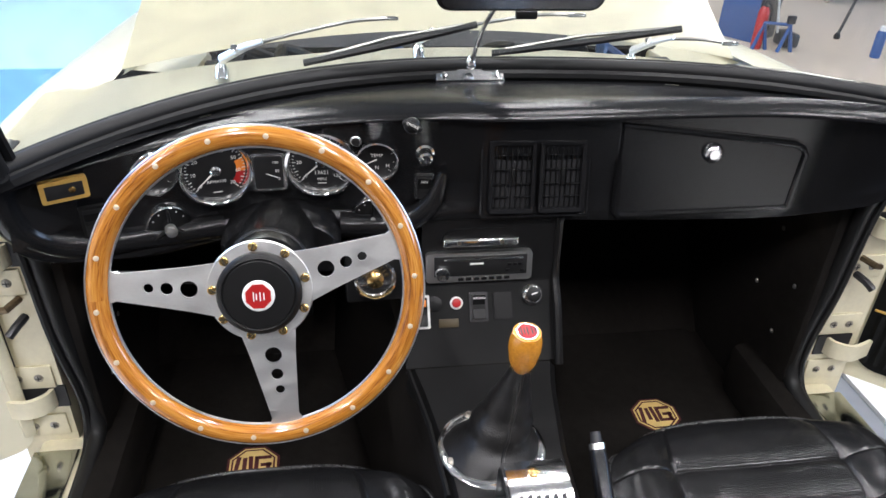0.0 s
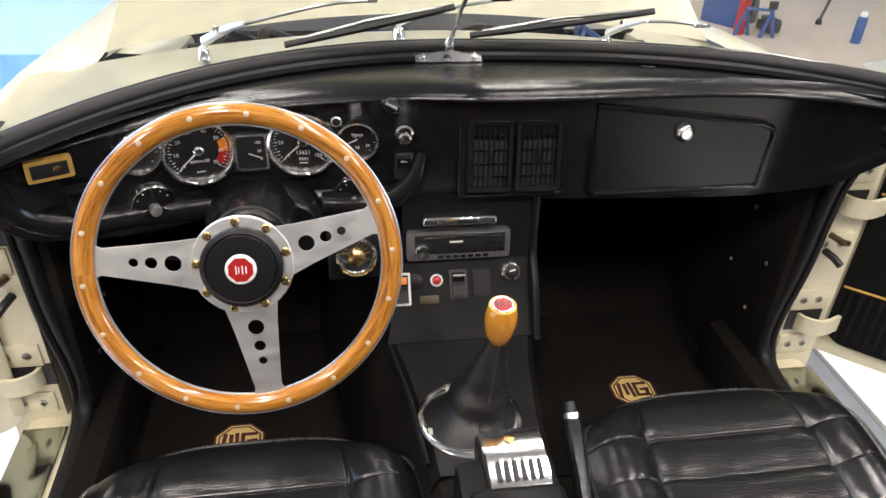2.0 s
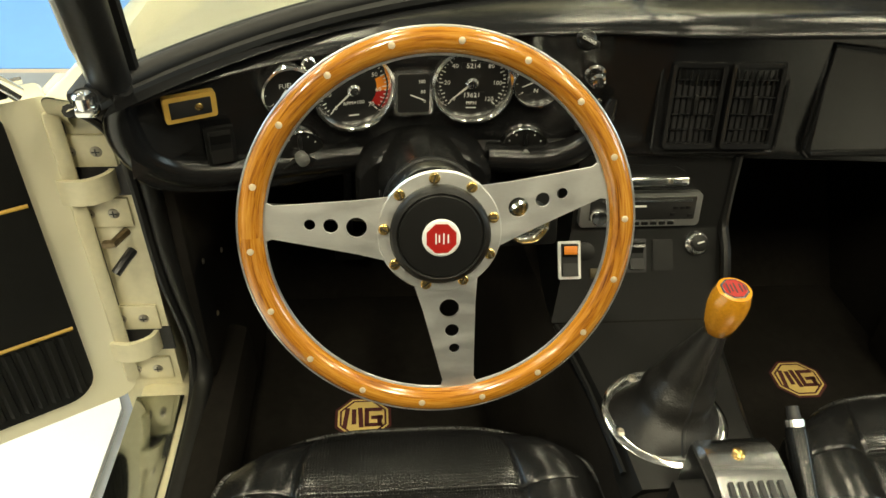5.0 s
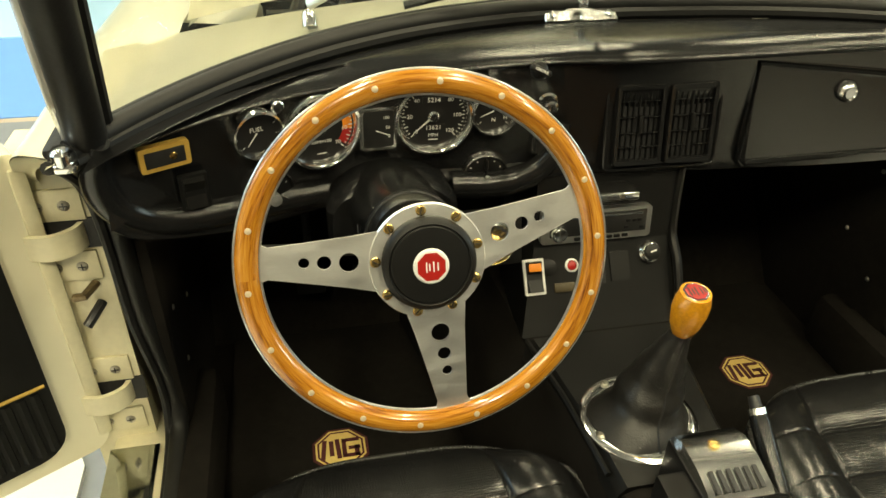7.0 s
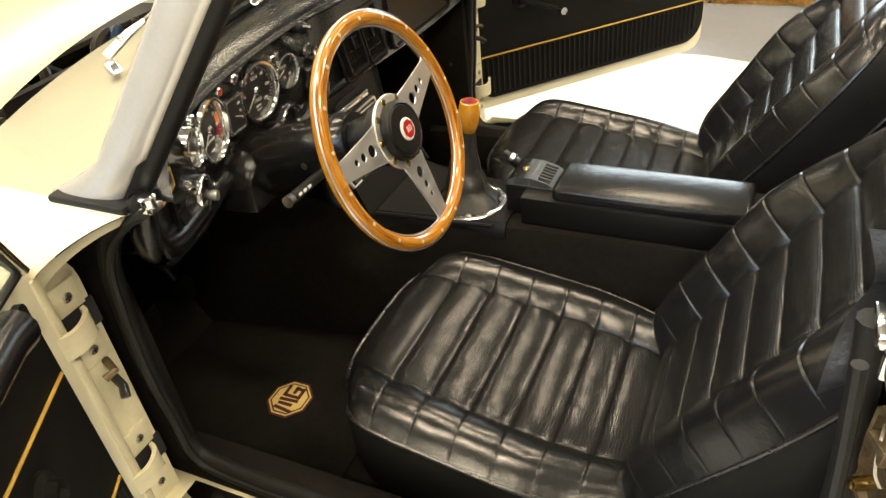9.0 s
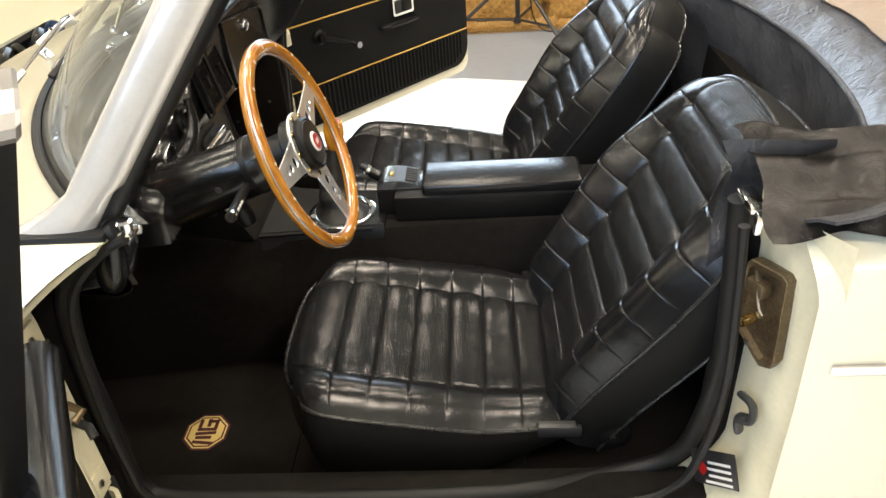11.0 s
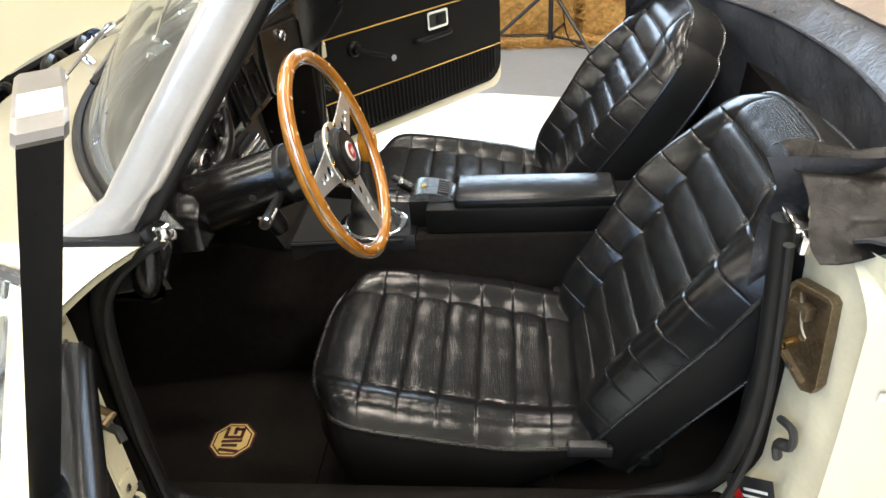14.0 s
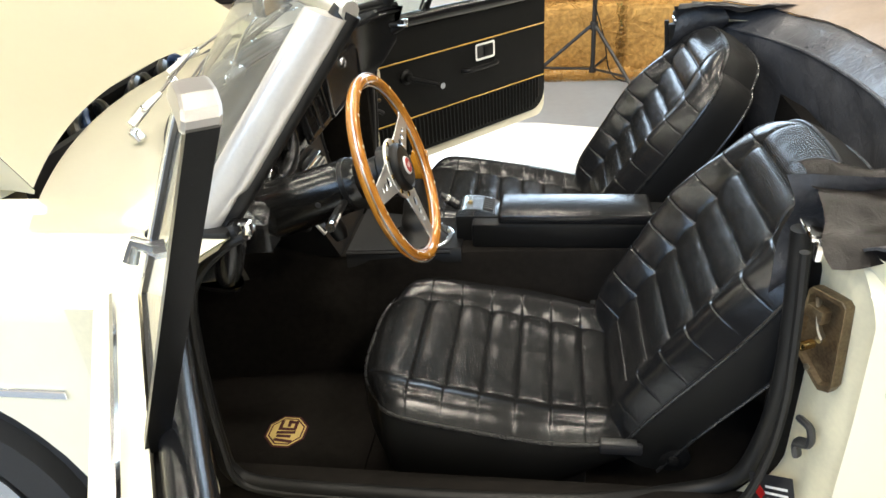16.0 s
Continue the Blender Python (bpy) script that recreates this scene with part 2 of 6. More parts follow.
def ring_wood(name, turn, radius):
    """Varnished wood whose grain runs round a ring; turn: the ring's lean in degrees."""
    m = material(name, (0.47, 0.20, 0.022), 0.2, coat=0.7)
    n, l = m.node_tree.nodes, m.node_tree.links
    b = n["Principled BSDF"]
    tc, mp, sep, comb = n.new("ShaderNodeTexCoord"), n.new("ShaderNodeMapping"), n.new("ShaderNodeSeparateXYZ"), n.new("ShaderNodeCombineXYZ")
    mp.inputs["Rotation"].default_value = (radians(turn), 0, 0)
    l.new(tc.outputs["Object"], mp.inputs["Vector"])
    l.new(mp.outputs[0], sep.inputs[0])
    ang, far, ln = n.new("ShaderNodeMath"), n.new("ShaderNodeVectorMath"), n.new("ShaderNodeMath")
    ang.operation, far.operation, ln.operation = "ARCTAN2", "LENGTH", "MULTIPLY"
    l.new(sep.outputs[1], ang.inputs[0])
    l.new(sep.outputs[0], ang.inputs[1])
    ln.inputs[1].default_value = radius * 0.055
    l.new(ang.outputs[0], ln.inputs[0])
    l.new(mp.outputs[0], far.inputs[0])
    l.new(ln.outputs[0], comb.inputs[0])
    l.new(far.outputs["Value"], comb.inputs[1])
    l.new(sep.outputs[2], comb.inputs[2])
    grain, broad = n.new("ShaderNodeTexNoise"), n.new("ShaderNodeTexNoise")
    grain.inputs["Scale"].default_value, grain.inputs["Detail"].default_value, grain.inputs["Distortion"].default_value = 620, 5, 0.6
    broad.inputs["Scale"].default_value, broad.inputs["Detail"].default_value = 150, 3
    l.new(comb.outputs[0], grain.inputs["Vector"])
    l.new(comb.outputs[0], broad.inputs["Vector"])
    mix = n.new("ShaderNodeMath")
    mix.operation = "MULTIPLY_ADD"
    mix.inputs[1].default_value = 0.55
    half = n.new("ShaderNodeMath")
    half.operation = "MULTIPLY"
    half.inputs[1].default_value = 0.45
    l.new(broad.outputs[0], half.inputs[0])
    l.new(grain.outputs[0], mix.inputs[0])
    l.new(half.outputs[0], mix.inputs[2])
    ramp = n.new("ShaderNodeValToRGB")
    e = ramp.color_ramp.elements
    e[0].position, e[0].color = 0.34, (0.13, 0.034, 0.004, 1)
    e[1].position, e[1].color = 0.66, (0.55, 0.27, 0.045, 1)
    e.new(0.48).color = (0.40, 0.155, 0.014, 1)
    l.new(mix.outputs[0], ramp.inputs[0])
    l.new(ramp.outputs[0], b.inputs["Base Color"])
    return m


def perforated(name, turn):
    """Seat leather with rows of small holes; turn: the panel's lean in degrees."""
    m = material(name, (0.010, 0.010, 0.0105), 0.23, vary=0.15, scale=20, rough_vary=0.05, spec=0.55)
    n, l = m.node_tree.nodes, m.node_tree.links
    tc, mp = n.new("ShaderNodeTexCoord"), n.new("ShaderNodeMapping")
    mp.inputs["Rotation"].default_value = (radians(turn), 0, 0)
    l.new(tc.outputs["Object"], mp.inputs["Vector"])
    vo = n.new("ShaderNodeTexVoronoi")
    vo.voronoi_dimensions = "2D"
    vo.inputs["Scale"].default_value, vo.inputs["Randomness"].default_value = 270, 0.0
    l.new(mp.outputs[0], vo.inputs["Vector"])
    rm = n.new("ShaderNodeMapRange")
    rm.inputs["From Min"].default_value, rm.inputs["From Max"].default_value = 0.20, 0.38
    l.new(vo.outputs["Distance"], rm.inputs[0])
    bp = n.new("ShaderNodeBump")
    bp.inputs["Strength"].default_value, bp.inputs["Distance"].default_value = 0.45, 0.0008
    l.new(rm.outputs[0], bp.inputs["Height"])
    hole = n.new("ShaderNodeMath")
    hole.operation = "MULTIPLY_ADD"
    hole.inputs[1].default_value, hole.inputs[2].default_value = 0.40, 0.15
    l.new(rm.outputs[0], hole.inputs[0])
    l.new(hole.outputs[0], n["Principled BSDF"].inputs["Specular IOR Level"])
    l.new(bp.outputs[0], n["Principled BSDF"].inputs["Normal"])
    return m


PERF_FLAT = perforated("perforated_cushion_leather", 0)
PERF_BACK = perforated("perforated_backrest_leather", -122)
WALL = material("hall_wall_paint", (0.55, 0.52, 0.48), 0.8, vary=0.06, scale=1.0)
# tones of two unseen walls, set by what vinyl and metal should reflect
DIM_WALL = material("dark_reflected_wall", (0.16, 0.155, 0.15), 0.8, vary=0.06, scale=1.0)
PALE_WALL = material("pale_reflected_wall", (0.62, 0.60, 0.56), 0.7, vary=0.05, scale=1.0)
CEILING = material("dim_hall_ceiling", (0.10, 0.10, 0.10), 0.8, vary=0.1, scale=1.0)
GLASS = glass_material("windscreen_glass", (0.93, 0.97, 0.95))


# ---- builders ----
ORIGIN = {}


def thing(name, label, category, place, group=""):
    e = new(name)
    e.empty_display_size = 0.05
    e.location = place
    ORIGIN[e] = Vector(place)
    return tagged(e, label, category, group)


def part(name, bm, mat, parent, label="", smooth=True):
    org = ORIGIN[parent]
    bmesh.ops.translate(bm, verts=bm.verts, vec=-org)
    bmesh.ops.recalc_face_normals(bm, faces=bm.faces)
    me = bpy.data.meshes.new(name)
    bm.to_mesh(me)
    bm.free()
    if smooth:
        me.shade_smooth()
        me.set_sharp_from_angle(angle=radians(38))
    for one in (mat if isinstance(mat, tuple) else (mat,)):
        me.materials.append(one)
    ob = new(name, me)
    ob.parent = parent
    ORIGIN[ob] = org
    if label:
        ob["label"] = label
    return ob


def solo(name, bm, mat, label, category, kind="", smooth=True, group=""):
    bmesh.ops.recalc_face_normals(bm, faces=bm.faces)
    me = bpy.data.meshes.new(name)
    bm.to_mesh(me)
    bm.free()
    if smooth:
        me.shade_smooth()
        me.set_sharp_from_angle(angle=radians(38))
    me.materials.append(mat)
    return tagged(new(name, me), label, category, group, kind)


def box(bm, c, s, bevel=0.0, m=None, seg=2):
    r = bmesh.ops.create_cube(bm, size=1.0)
    vs = r["verts"]
    bmesh.ops.scale(bm, verts=vs, vec=s)
    if bevel:
        es = list({e for v in vs for e in v.link_edges})
        r2 = bmesh.ops.bevel(bm, geom=es, offset=bevel, segments=seg, affect="EDGES", profile=0.5)
        vs = list({v for f in r2["faces"] for v in f.verts} | {v for v in vs if v.is_valid})
    bmesh.ops.translate(bm, verts=vs, vec=c)
    if m is not None:
        bmesh.ops.transform(bm, matrix=m, verts=vs)
    return bm


def B():
    return bmesh.new()


def rings(bm, loops, closed=True, cap=True):
    """A skin over loops of points; closed: each loop is a ring."""
    vs = [[bm.verts.new(p) for p in lp] for lp in loops]
    k = len(vs[0])
    for a, b in zip(vs, vs[1:]):
        for i in range(k if closed else k - 1):
            j = (i + 1) % k
            bm.faces.new((a[i], a[j], b[j], b[i]))
    if cap and closed:
        bm.faces.new(vs[0][::-1])
        bm.faces.new(vs[-1])
    return vs


def lathe(bm, profile, m, seg=32):
    """A solid of (radius, height) pairs turned round m's z axis."""
    loops = []
    for r, h in profile:
        loops.append([m @ Vector((max(r, 1e-5) * math.cos(2 * math.pi * i / seg), max(r, 1e-5) * math.sin(2 * math.pi * i / seg), h)) for i in range(seg)])
    rings(bm, loops)
    return bm


def tube(bm, pts, radius, seg=10, closed=False, flat=1.0):
    pts = [Vector(p) for p in pts]
    n = len(pts)
    loops, side = [], None
    for i, p in enumerate(pts):
        a = pts[(i - 1) % n] if closed or i else p
        b = pts[(i + 1) % n] if closed or i < n - 1 else p
        d = (b - a).normalized()
        if side is None:
            side = d.orthogonal().normalized()
        side = (side - d * side.dot(d)).normalized()
        up = d.cross(side)
        r = radius[i] if isinstance(radius, (list, tuple)) else radius
        loops.append([p + side * (r * math.cos(2 * math.pi * j / seg)) + up * (r * flat * math.sin(2 * math.pi * j / seg)) for j in range(seg)])
    if closed:
        loops.append(loops[0])
        rings(bm, loops, cap=False)
        bmesh.ops.remove_doubles(bm, verts=bm.verts, dist=1e-6)
    else:
        rings(bm, loops)
    return bm


def ribbon(bm, pts, tall, thick):
    """An upright strip along a level path."""
    pts = [Vector(p) for p in pts]
    loops = []
    for i, p in enumerate(pts):
        d = (pts[min(i + 1, len(pts) - 1)] - pts[max(i - 1, 0)]).normalized()
        n = Vector((-d.y, d.x, 0)).normalized() * thick / 2
        u = Vector((0, 0, tall / 2))
        loops.append([p - n - u, p + n - u, p + n + u, p - n + u])
    rings(bm, loops)
    return bm


def smooth_path(pts, k=6):
    """A Catmull-Rom line through the points."""
    pts = [Vector(p) for p in pts]
    out = []
    for i in range(len(pts) - 1):
        p0, p1, p2, p3 = pts[max(i - 1, 0)], pts[i], pts[i + 1], pts[min(i + 2, len(pts) - 1)]
        for j in range(k):
            t = j / k
            out.append(0.5 * ((2 * p1) + (p2 - p0) * t + (2 * p0 - 5 * p1 + 4 * p2 - p3) * t * t + (3 * p1 - p0 - 3 * p2 + p3) * t ** 3))
    return out + [pts[-1]]


def lerp_table(x, rows):
    """A smooth line through (x, value) rows."""
    if x <= rows[0][0]:
        return rows[0][1]
    if x >= rows[-1][0]:
        return rows[-1][1]
    i = max(k for k in range(len(rows) - 1) if rows[k][0] <= x)
    def slope(k):
        if k == 0 or k == len(rows) - 1:
            p, q = (0, 1) if k == 0 else (k - 1, k)
            return (rows[q][1] - rows[p][1]) / (rows[q][0] - rows[p][0])
        return (rows[k + 1][1] - rows[k - 1][1]) / (rows[k + 1][0] - rows[k - 1][0])
    (x0, v0), (x1, v1) = rows[i], rows[i + 1]
    h = x1 - x0
    t = (x - x0) / h
    return v0 * (1 + 2 * t) * (1 - t) ** 2 + h * slope(i) * t * (1 - t) ** 2 + v1 * t * t * (3 - 2 * t) - h * slope(i + 1) * t * t * (1 - t)


def frame_at(p, normal, up=(0, 0, 1)):
    """A pose at p whose z points along normal and whose y points up."""
    z = Vector(normal).normalized()
    x = Vector(up).cross(z).normalized()
    y = z.cross(x)
    return Matrix((( x.x, y.x, z.x, p[0]), (x.y, y.y, z.y, p[1]), (x.z, y.z, z.z, p[2]), (0, 0, 0, 1)))


def plate(bm, outline, m, thick, bevel=0.0):
    """A flat plate from an outline in m's xy plane, thick along z."""
    lo = [m @ Vector((x, y, 0)) for x, y in outline]
    hi = [m @ Vector((x, y, thick)) for x, y in outline]
    if bevel:
        cx, cy = sum(p[0] for p in outline) / len(outline), sum(p[1] for p in outline) / len(outline)
        size = max(math.hypot(x - cx, y - cy) for x, y in outline)
        f = 1 - bevel / size
        mid = [m @ Vector((x, y, thick - bevel)) for x, y in outline]
        hi = [m @ Vector((cx + (x - cx) * f, cy + (y - cy) * f, thick)) for x, y in outline]
        rings(bm, [lo, mid, hi])
    else:
        rings(bm, [lo, hi])
    return bm


def round_rect(w, h, r, seg=5):
    out = []
    for cx, cy, a0 in ((w / 2 - r, h / 2 - r, 0), (-w / 2 + r, h / 2 - r, 90), (-w / 2 + r, -h / 2 + r, 180), (w / 2 - r, -h / 2 + r, 270)):
        for i in range(seg + 1):
            a = radians(a0 + 90 * i / seg)
            out.append((cx + r * math.cos(a), cy + r * math.sin(a)))
    return out


def grid(bm, f, us, vs):
    g = [[bm.verts.new(f(u, v)) for v in vs] for u in us]
    for i in range(len(us) - 1):
        for j in range(len(vs) - 1):
            bm.faces.new((g[i][j], g[i + 1][j], g[i + 1][j + 1], g[i][j + 1]))
    return g


def steps(a, b, n):
    return [a + (b - a) * i / n for i in range(n + 1)]


# ---- hall ----
def slab(name, x0, x1, y0, y1, z0, z1, mat, label, category):
    return solo(name, box(B(), ((x0 + x1) / 2, (y0 + y1) / 2, (z0 + z1) / 2), (x1 - x0, y1 - y0, z1 - z0)), mat, label, category, "structure", False)


slab("floor", -6, 9, -6, 10, -0.1, 0, BEIGE_FLOOR, "pale beige polished concrete hall floor", "floor")
slab("ceiling", -6, 9, -6, 10, 4.0, 4.1, CEILING, "plain dim grey hall ceiling with lamps", "ceiling")
slab("wall_north", -6, 9, 10, 10.2, 0, 4.0, WALL, "plain beige hall wall", "wall")
# south and west walls stay out of view and only shape reflections
slab("wall_south", -6, 9, -6.2, -6, 0, 4.0, DIM_WALL, "unseen hall wall, kept dark so the dash reflects little", "wall")
slab("wall_west", -6.2, -6, -6, 10, 0, 4.0, PALE_WALL, "unseen hall wall, kept pale to brighten reflections", "wall")
slab("wall_east", 9, 9.2, -6, 10, 0, 4.0, WALL, "plain beige hall wall", "wall")
slab("grey_floor_panel", -2.6, 2.85, -3.2, 3.2, 0, 0.004, GREY_FLOOR, "dull grey display floor panel under the car", "floor")
# front left patches carry the bluish light as colour, the far one brighter
slab("blue_lit_panel", -5.9, 0.3, 3.25, 9.9, 0, 0.004, BLUE_LIT_FLOOR, "hall floor patch coloured for blue daylight", "floor")
slab("pale_blue_lit_panel", -5.9, 0.3, 4.25, 9.9, 0.004, 0.010, PALE_LIT_FLOOR, "hall floor patch coloured for brighter blue daylight", "floor")


def board(name, outline, label):
    return solo(name, plate(B(), outline, pose(0, 0, 0.004), 0.012), WHITE_FLOOR, label, "board", smooth=False)


board("white_board", [(1.09, -2.4), (2.05, -2.4), (2.02, 0.4), (2.10, 0.7), (2.10, 1.60), (1.12, 1.66), (1.09, 1.62)], "flat white board lying on the floor beside the car")
board("white_board", [(-2.6, -2.4), (-0.90, -2.4), (-0.90, 1.42), (-0.96, 1.56), (-2.6, 1.62)], "flat white board lying on the floor under the open door")


# ---- more builders ----
def holed(outline, holes, m, thick):
    """A flat plate in m's xy plane with round holes (x, y, r)."""
    cu = bpy.data.curves.new("plate", "CURVE")
    cu.dimensions, cu.fill_mode, cu.extrude = "2D", "BOTH", thick / 2
    loops = [outline] + [[(x + r * math.cos(a), y + r * math.sin(a)) for a in steps(0, 2 * math.pi * 23 / 24, 23)] for x, y, r in holes]
    for lp in loops:
        sp = cu.splines.new("POLY")
        sp.points.add(len(lp) - 1)
        for p, (x, y) in zip(sp.points, lp):
            p.co = (x, y, 0, 1)
        sp.use_cyclic_u = True
    return curve_bm(cu, m)


def curve_bm(cu, m):
    ob = bpy.data.objects.new("shape", cu)
    me = bpy.data.meshes.new_from_object(ob)
    bm = B()
    bm.from_mesh(me)
    bpy.data.meshes.remove(me)
    bpy.data.objects.remove(ob)
    bmesh.ops.transform(bm, matrix=m, verts=bm.verts)
    return bm


def words(text, size, m, mat, parent, name="lettering"):
    cu = bpy.data.curves.new("text", "FONT")
    cu.body, cu.size, cu.align_x, cu.align_y, cu.extrude, cu.resolution_u = text, size, "CENTER", "CENTER", 0.0002, 2
    return part(name, curve_bm(cu, m), mat, parent, smooth=False)


def oct_outline(r):
    return [(r * math.cos(radians(22.5 + 45 * i)), r * math.sin(radians(22.5 + 45 * i))) for i in range(8)]


def badge(parent, m, r, edge, field, ink, thick=0.0015, squash=0.82):
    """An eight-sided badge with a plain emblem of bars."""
    q = m @ Matrix.Diagonal((1, squash, 1, 1))
    part("badge_edge", plate(B(), oct_outline(r), q, thick), edge, parent, smooth=False)
    part("badge_field", plate(B(), oct_outline(r * 0.90), q, thick * 1.6), field, parent, smooth=False)
    part("badge_edge", plate(B(), oct_outline(r * 0.83), q, thick * 1.9), ink, parent, smooth=False)
    part("badge_field", plate(B(), oct_outline(r * 0.76), q, thick * 2.2), field, parent, smooth=False)
    w = r * 0.15
    for x0, y0, x1, y1 in ((-0.60, -0.36, -0.52, 0.36), (-0.30, 0.30, -0.30, -0.22), (-0.06, -0.36, -0.10, 0.36), (0.12, -0.30, 0.12, 0.30), (0.12, 0.34, 0.56, 0.34), (0.12, -0.34, 0.56, -0.34), (0.54, -0.34, 0.54, 0.0), (0.34, -0.02, 0.58, -0.02)):
        a, b = Vector((x0 * r, y0 * r, 0)), Vector((x1 * r, y1 * r, 0))
        d = (b - a).normalized()
        n = Vector((-d.y, d.x, 0)) * w / 2
        e = d * w / 2
        part("emblem_bar", plate(B(), [(p.x, p.y) for p in (a - e - n, b + e - n, b + e + n, a - e + n)], q, thick * 2.7), ink, parent, smooth=False)


def screw(parent, m, r, mat=None, name="screw"):
    bm = lathe(B(), [(r, 0), (r, 0.001), (r * 0.7, 0.0022), (0, 0.0026)], m, 12)
    part(name, bm, mat or SCREW, parent)
    bm = box(B(), (0, 0, 0.0027), (r * 1.3, r * 0.22, 0.0006), 0, m)
    box(bm, (0, 0, 0.0027), (r * 0.22, r * 1.3, 0.0006), 0, m)
    return part(name + "_slot", bm, BLACK_STEEL, parent, smooth=False)


def wrinkle(bm, amount, scale, seed=0.0):
    for v in bm.verts:
        v.co += Vector(noise.noise_vector(v.co * scale + Vector((seed, seed, seed)))) * amount


# ---- car body ----
def screen_y(x):
    if x > 0:
        return 1.365 - 0.28 * x * x - 0.62 * x ** 4
    return 1.365 - 0.42 * x * x - 0.55 * x ** 4


def screen_z(x):
    return 0.905 + (0.02 if x > 0 else -0.12) * x * x


def lid_y(x):
    return 1.58 - 0.375 * x * x


def lid_z(x):
    return 0.905 - 0.10 * x * x


car = thing("sports_car", "cream open two-seat sports car body, bonnet raised and doors open", "car", (0, 1.9, 0))

# raised bonnet, hinged along its rear edge
LID = radians(46)
def lid(u, v):
    x = v * ((0.56 if v < 0 else 0.522) - 0.26 * u) - 0.02 * u
    y0, z0 = lid_y(x), lid_z(x) + 0.006
    s = 1.08 * u
    curve = -0.10 * (u - 0.0) ** 2
    return Vector((x, y0 + s * math.cos(LID) - curve * math.sin(LID) * 0.5, z0 + s * math.sin(LID) + curve * math.cos(LID)))
bm = B()
grid(bm, lid, steps(0, 1, 24), steps(-1, 1, 40))
r = bmesh.ops.solidify(bm, geom=bm.faces[:], thickness=0.014)
part("bonnet", bm, CREAM, car, "glossy cream raised bonnet lid")
# filler flange added to hide the dark gap, lid edge down to the wing gutter
bm = B()
def flange(u, v):
    p = lid(0.75 * u, -0.995)
    low = lid_z(0.56) - 0.004 - 0.06 * max(0, p.y - 1.5)
    return Vector((p.x - 0.004 * v, p.y, p.z - 0.006 + (low - p.z + 0.006) * v))
grid(bm, flange, steps(0, 1, 16), steps(0, 1, 4))
bmesh.ops.solidify(bm, geom=bm.faces[:], thickness=0.003)
part("bonnet_gap_filler", bm, CREAM, car, "cream filler panel added below the bonnet edge")

# scuttle between the screen and the bonnet gap
bm = B()
def scuttle(u, v):
    x = v
    y0, y1 = screen_y(x) - 0.012, lid_y(x) - 0.008
    y1 = max(y1, y0 + 0.03)
    return Vector((x, y0 + (y1 - y0) * u, screen_z(x) + 0.004 + (lid_z(x) - screen_z(x) - 0.028 + 0.055 * x * x) * u ** 1.4))
grid(bm, scuttle, steps(0, 1, 6), steps(-0.668, 0.668, 44))
bmesh.ops.solidify(bm, geom=bm.faces[:], thickness=0.006)
part("scuttle", bm, CREAM, car)

# engine bay floor, coloured as in shade, and the things that show through the gap
part("engine_bay", box(B(), (0, 1.97, 0.70), (1.10, 1.26, 0.05)), HOLLOW_SHADE, car, "engine bay coloured dark for the shade under the raised bonnet")
part("bay_bulkhead", box(B(), (0, 1.595, 0.78), (0.9, 0.02, 0.14)), HOLLOW_SHADE, car)
rng = random.Random(4)
for k in range(9):
    x = -0.40 + 0.085 * k + rng.uniform(-0.03, 0.03)
    bm = tube(B(), smooth_path([(x, 1.615, 0.80), (x + 0.02, 1.635, 0.850), (x + rng.uniform(0.03, 0.10), 1.665, 0.852), (x + 0.13, 1.73, 0.79)]), 0.008 + 0.007 * rng.random(), 8)
    part("engine_hose", bm, (BLACK_STEEL, LEVER, BLACK_STEEL, BLUE_STEEL, BLACK_STEEL)[k % 5], car)

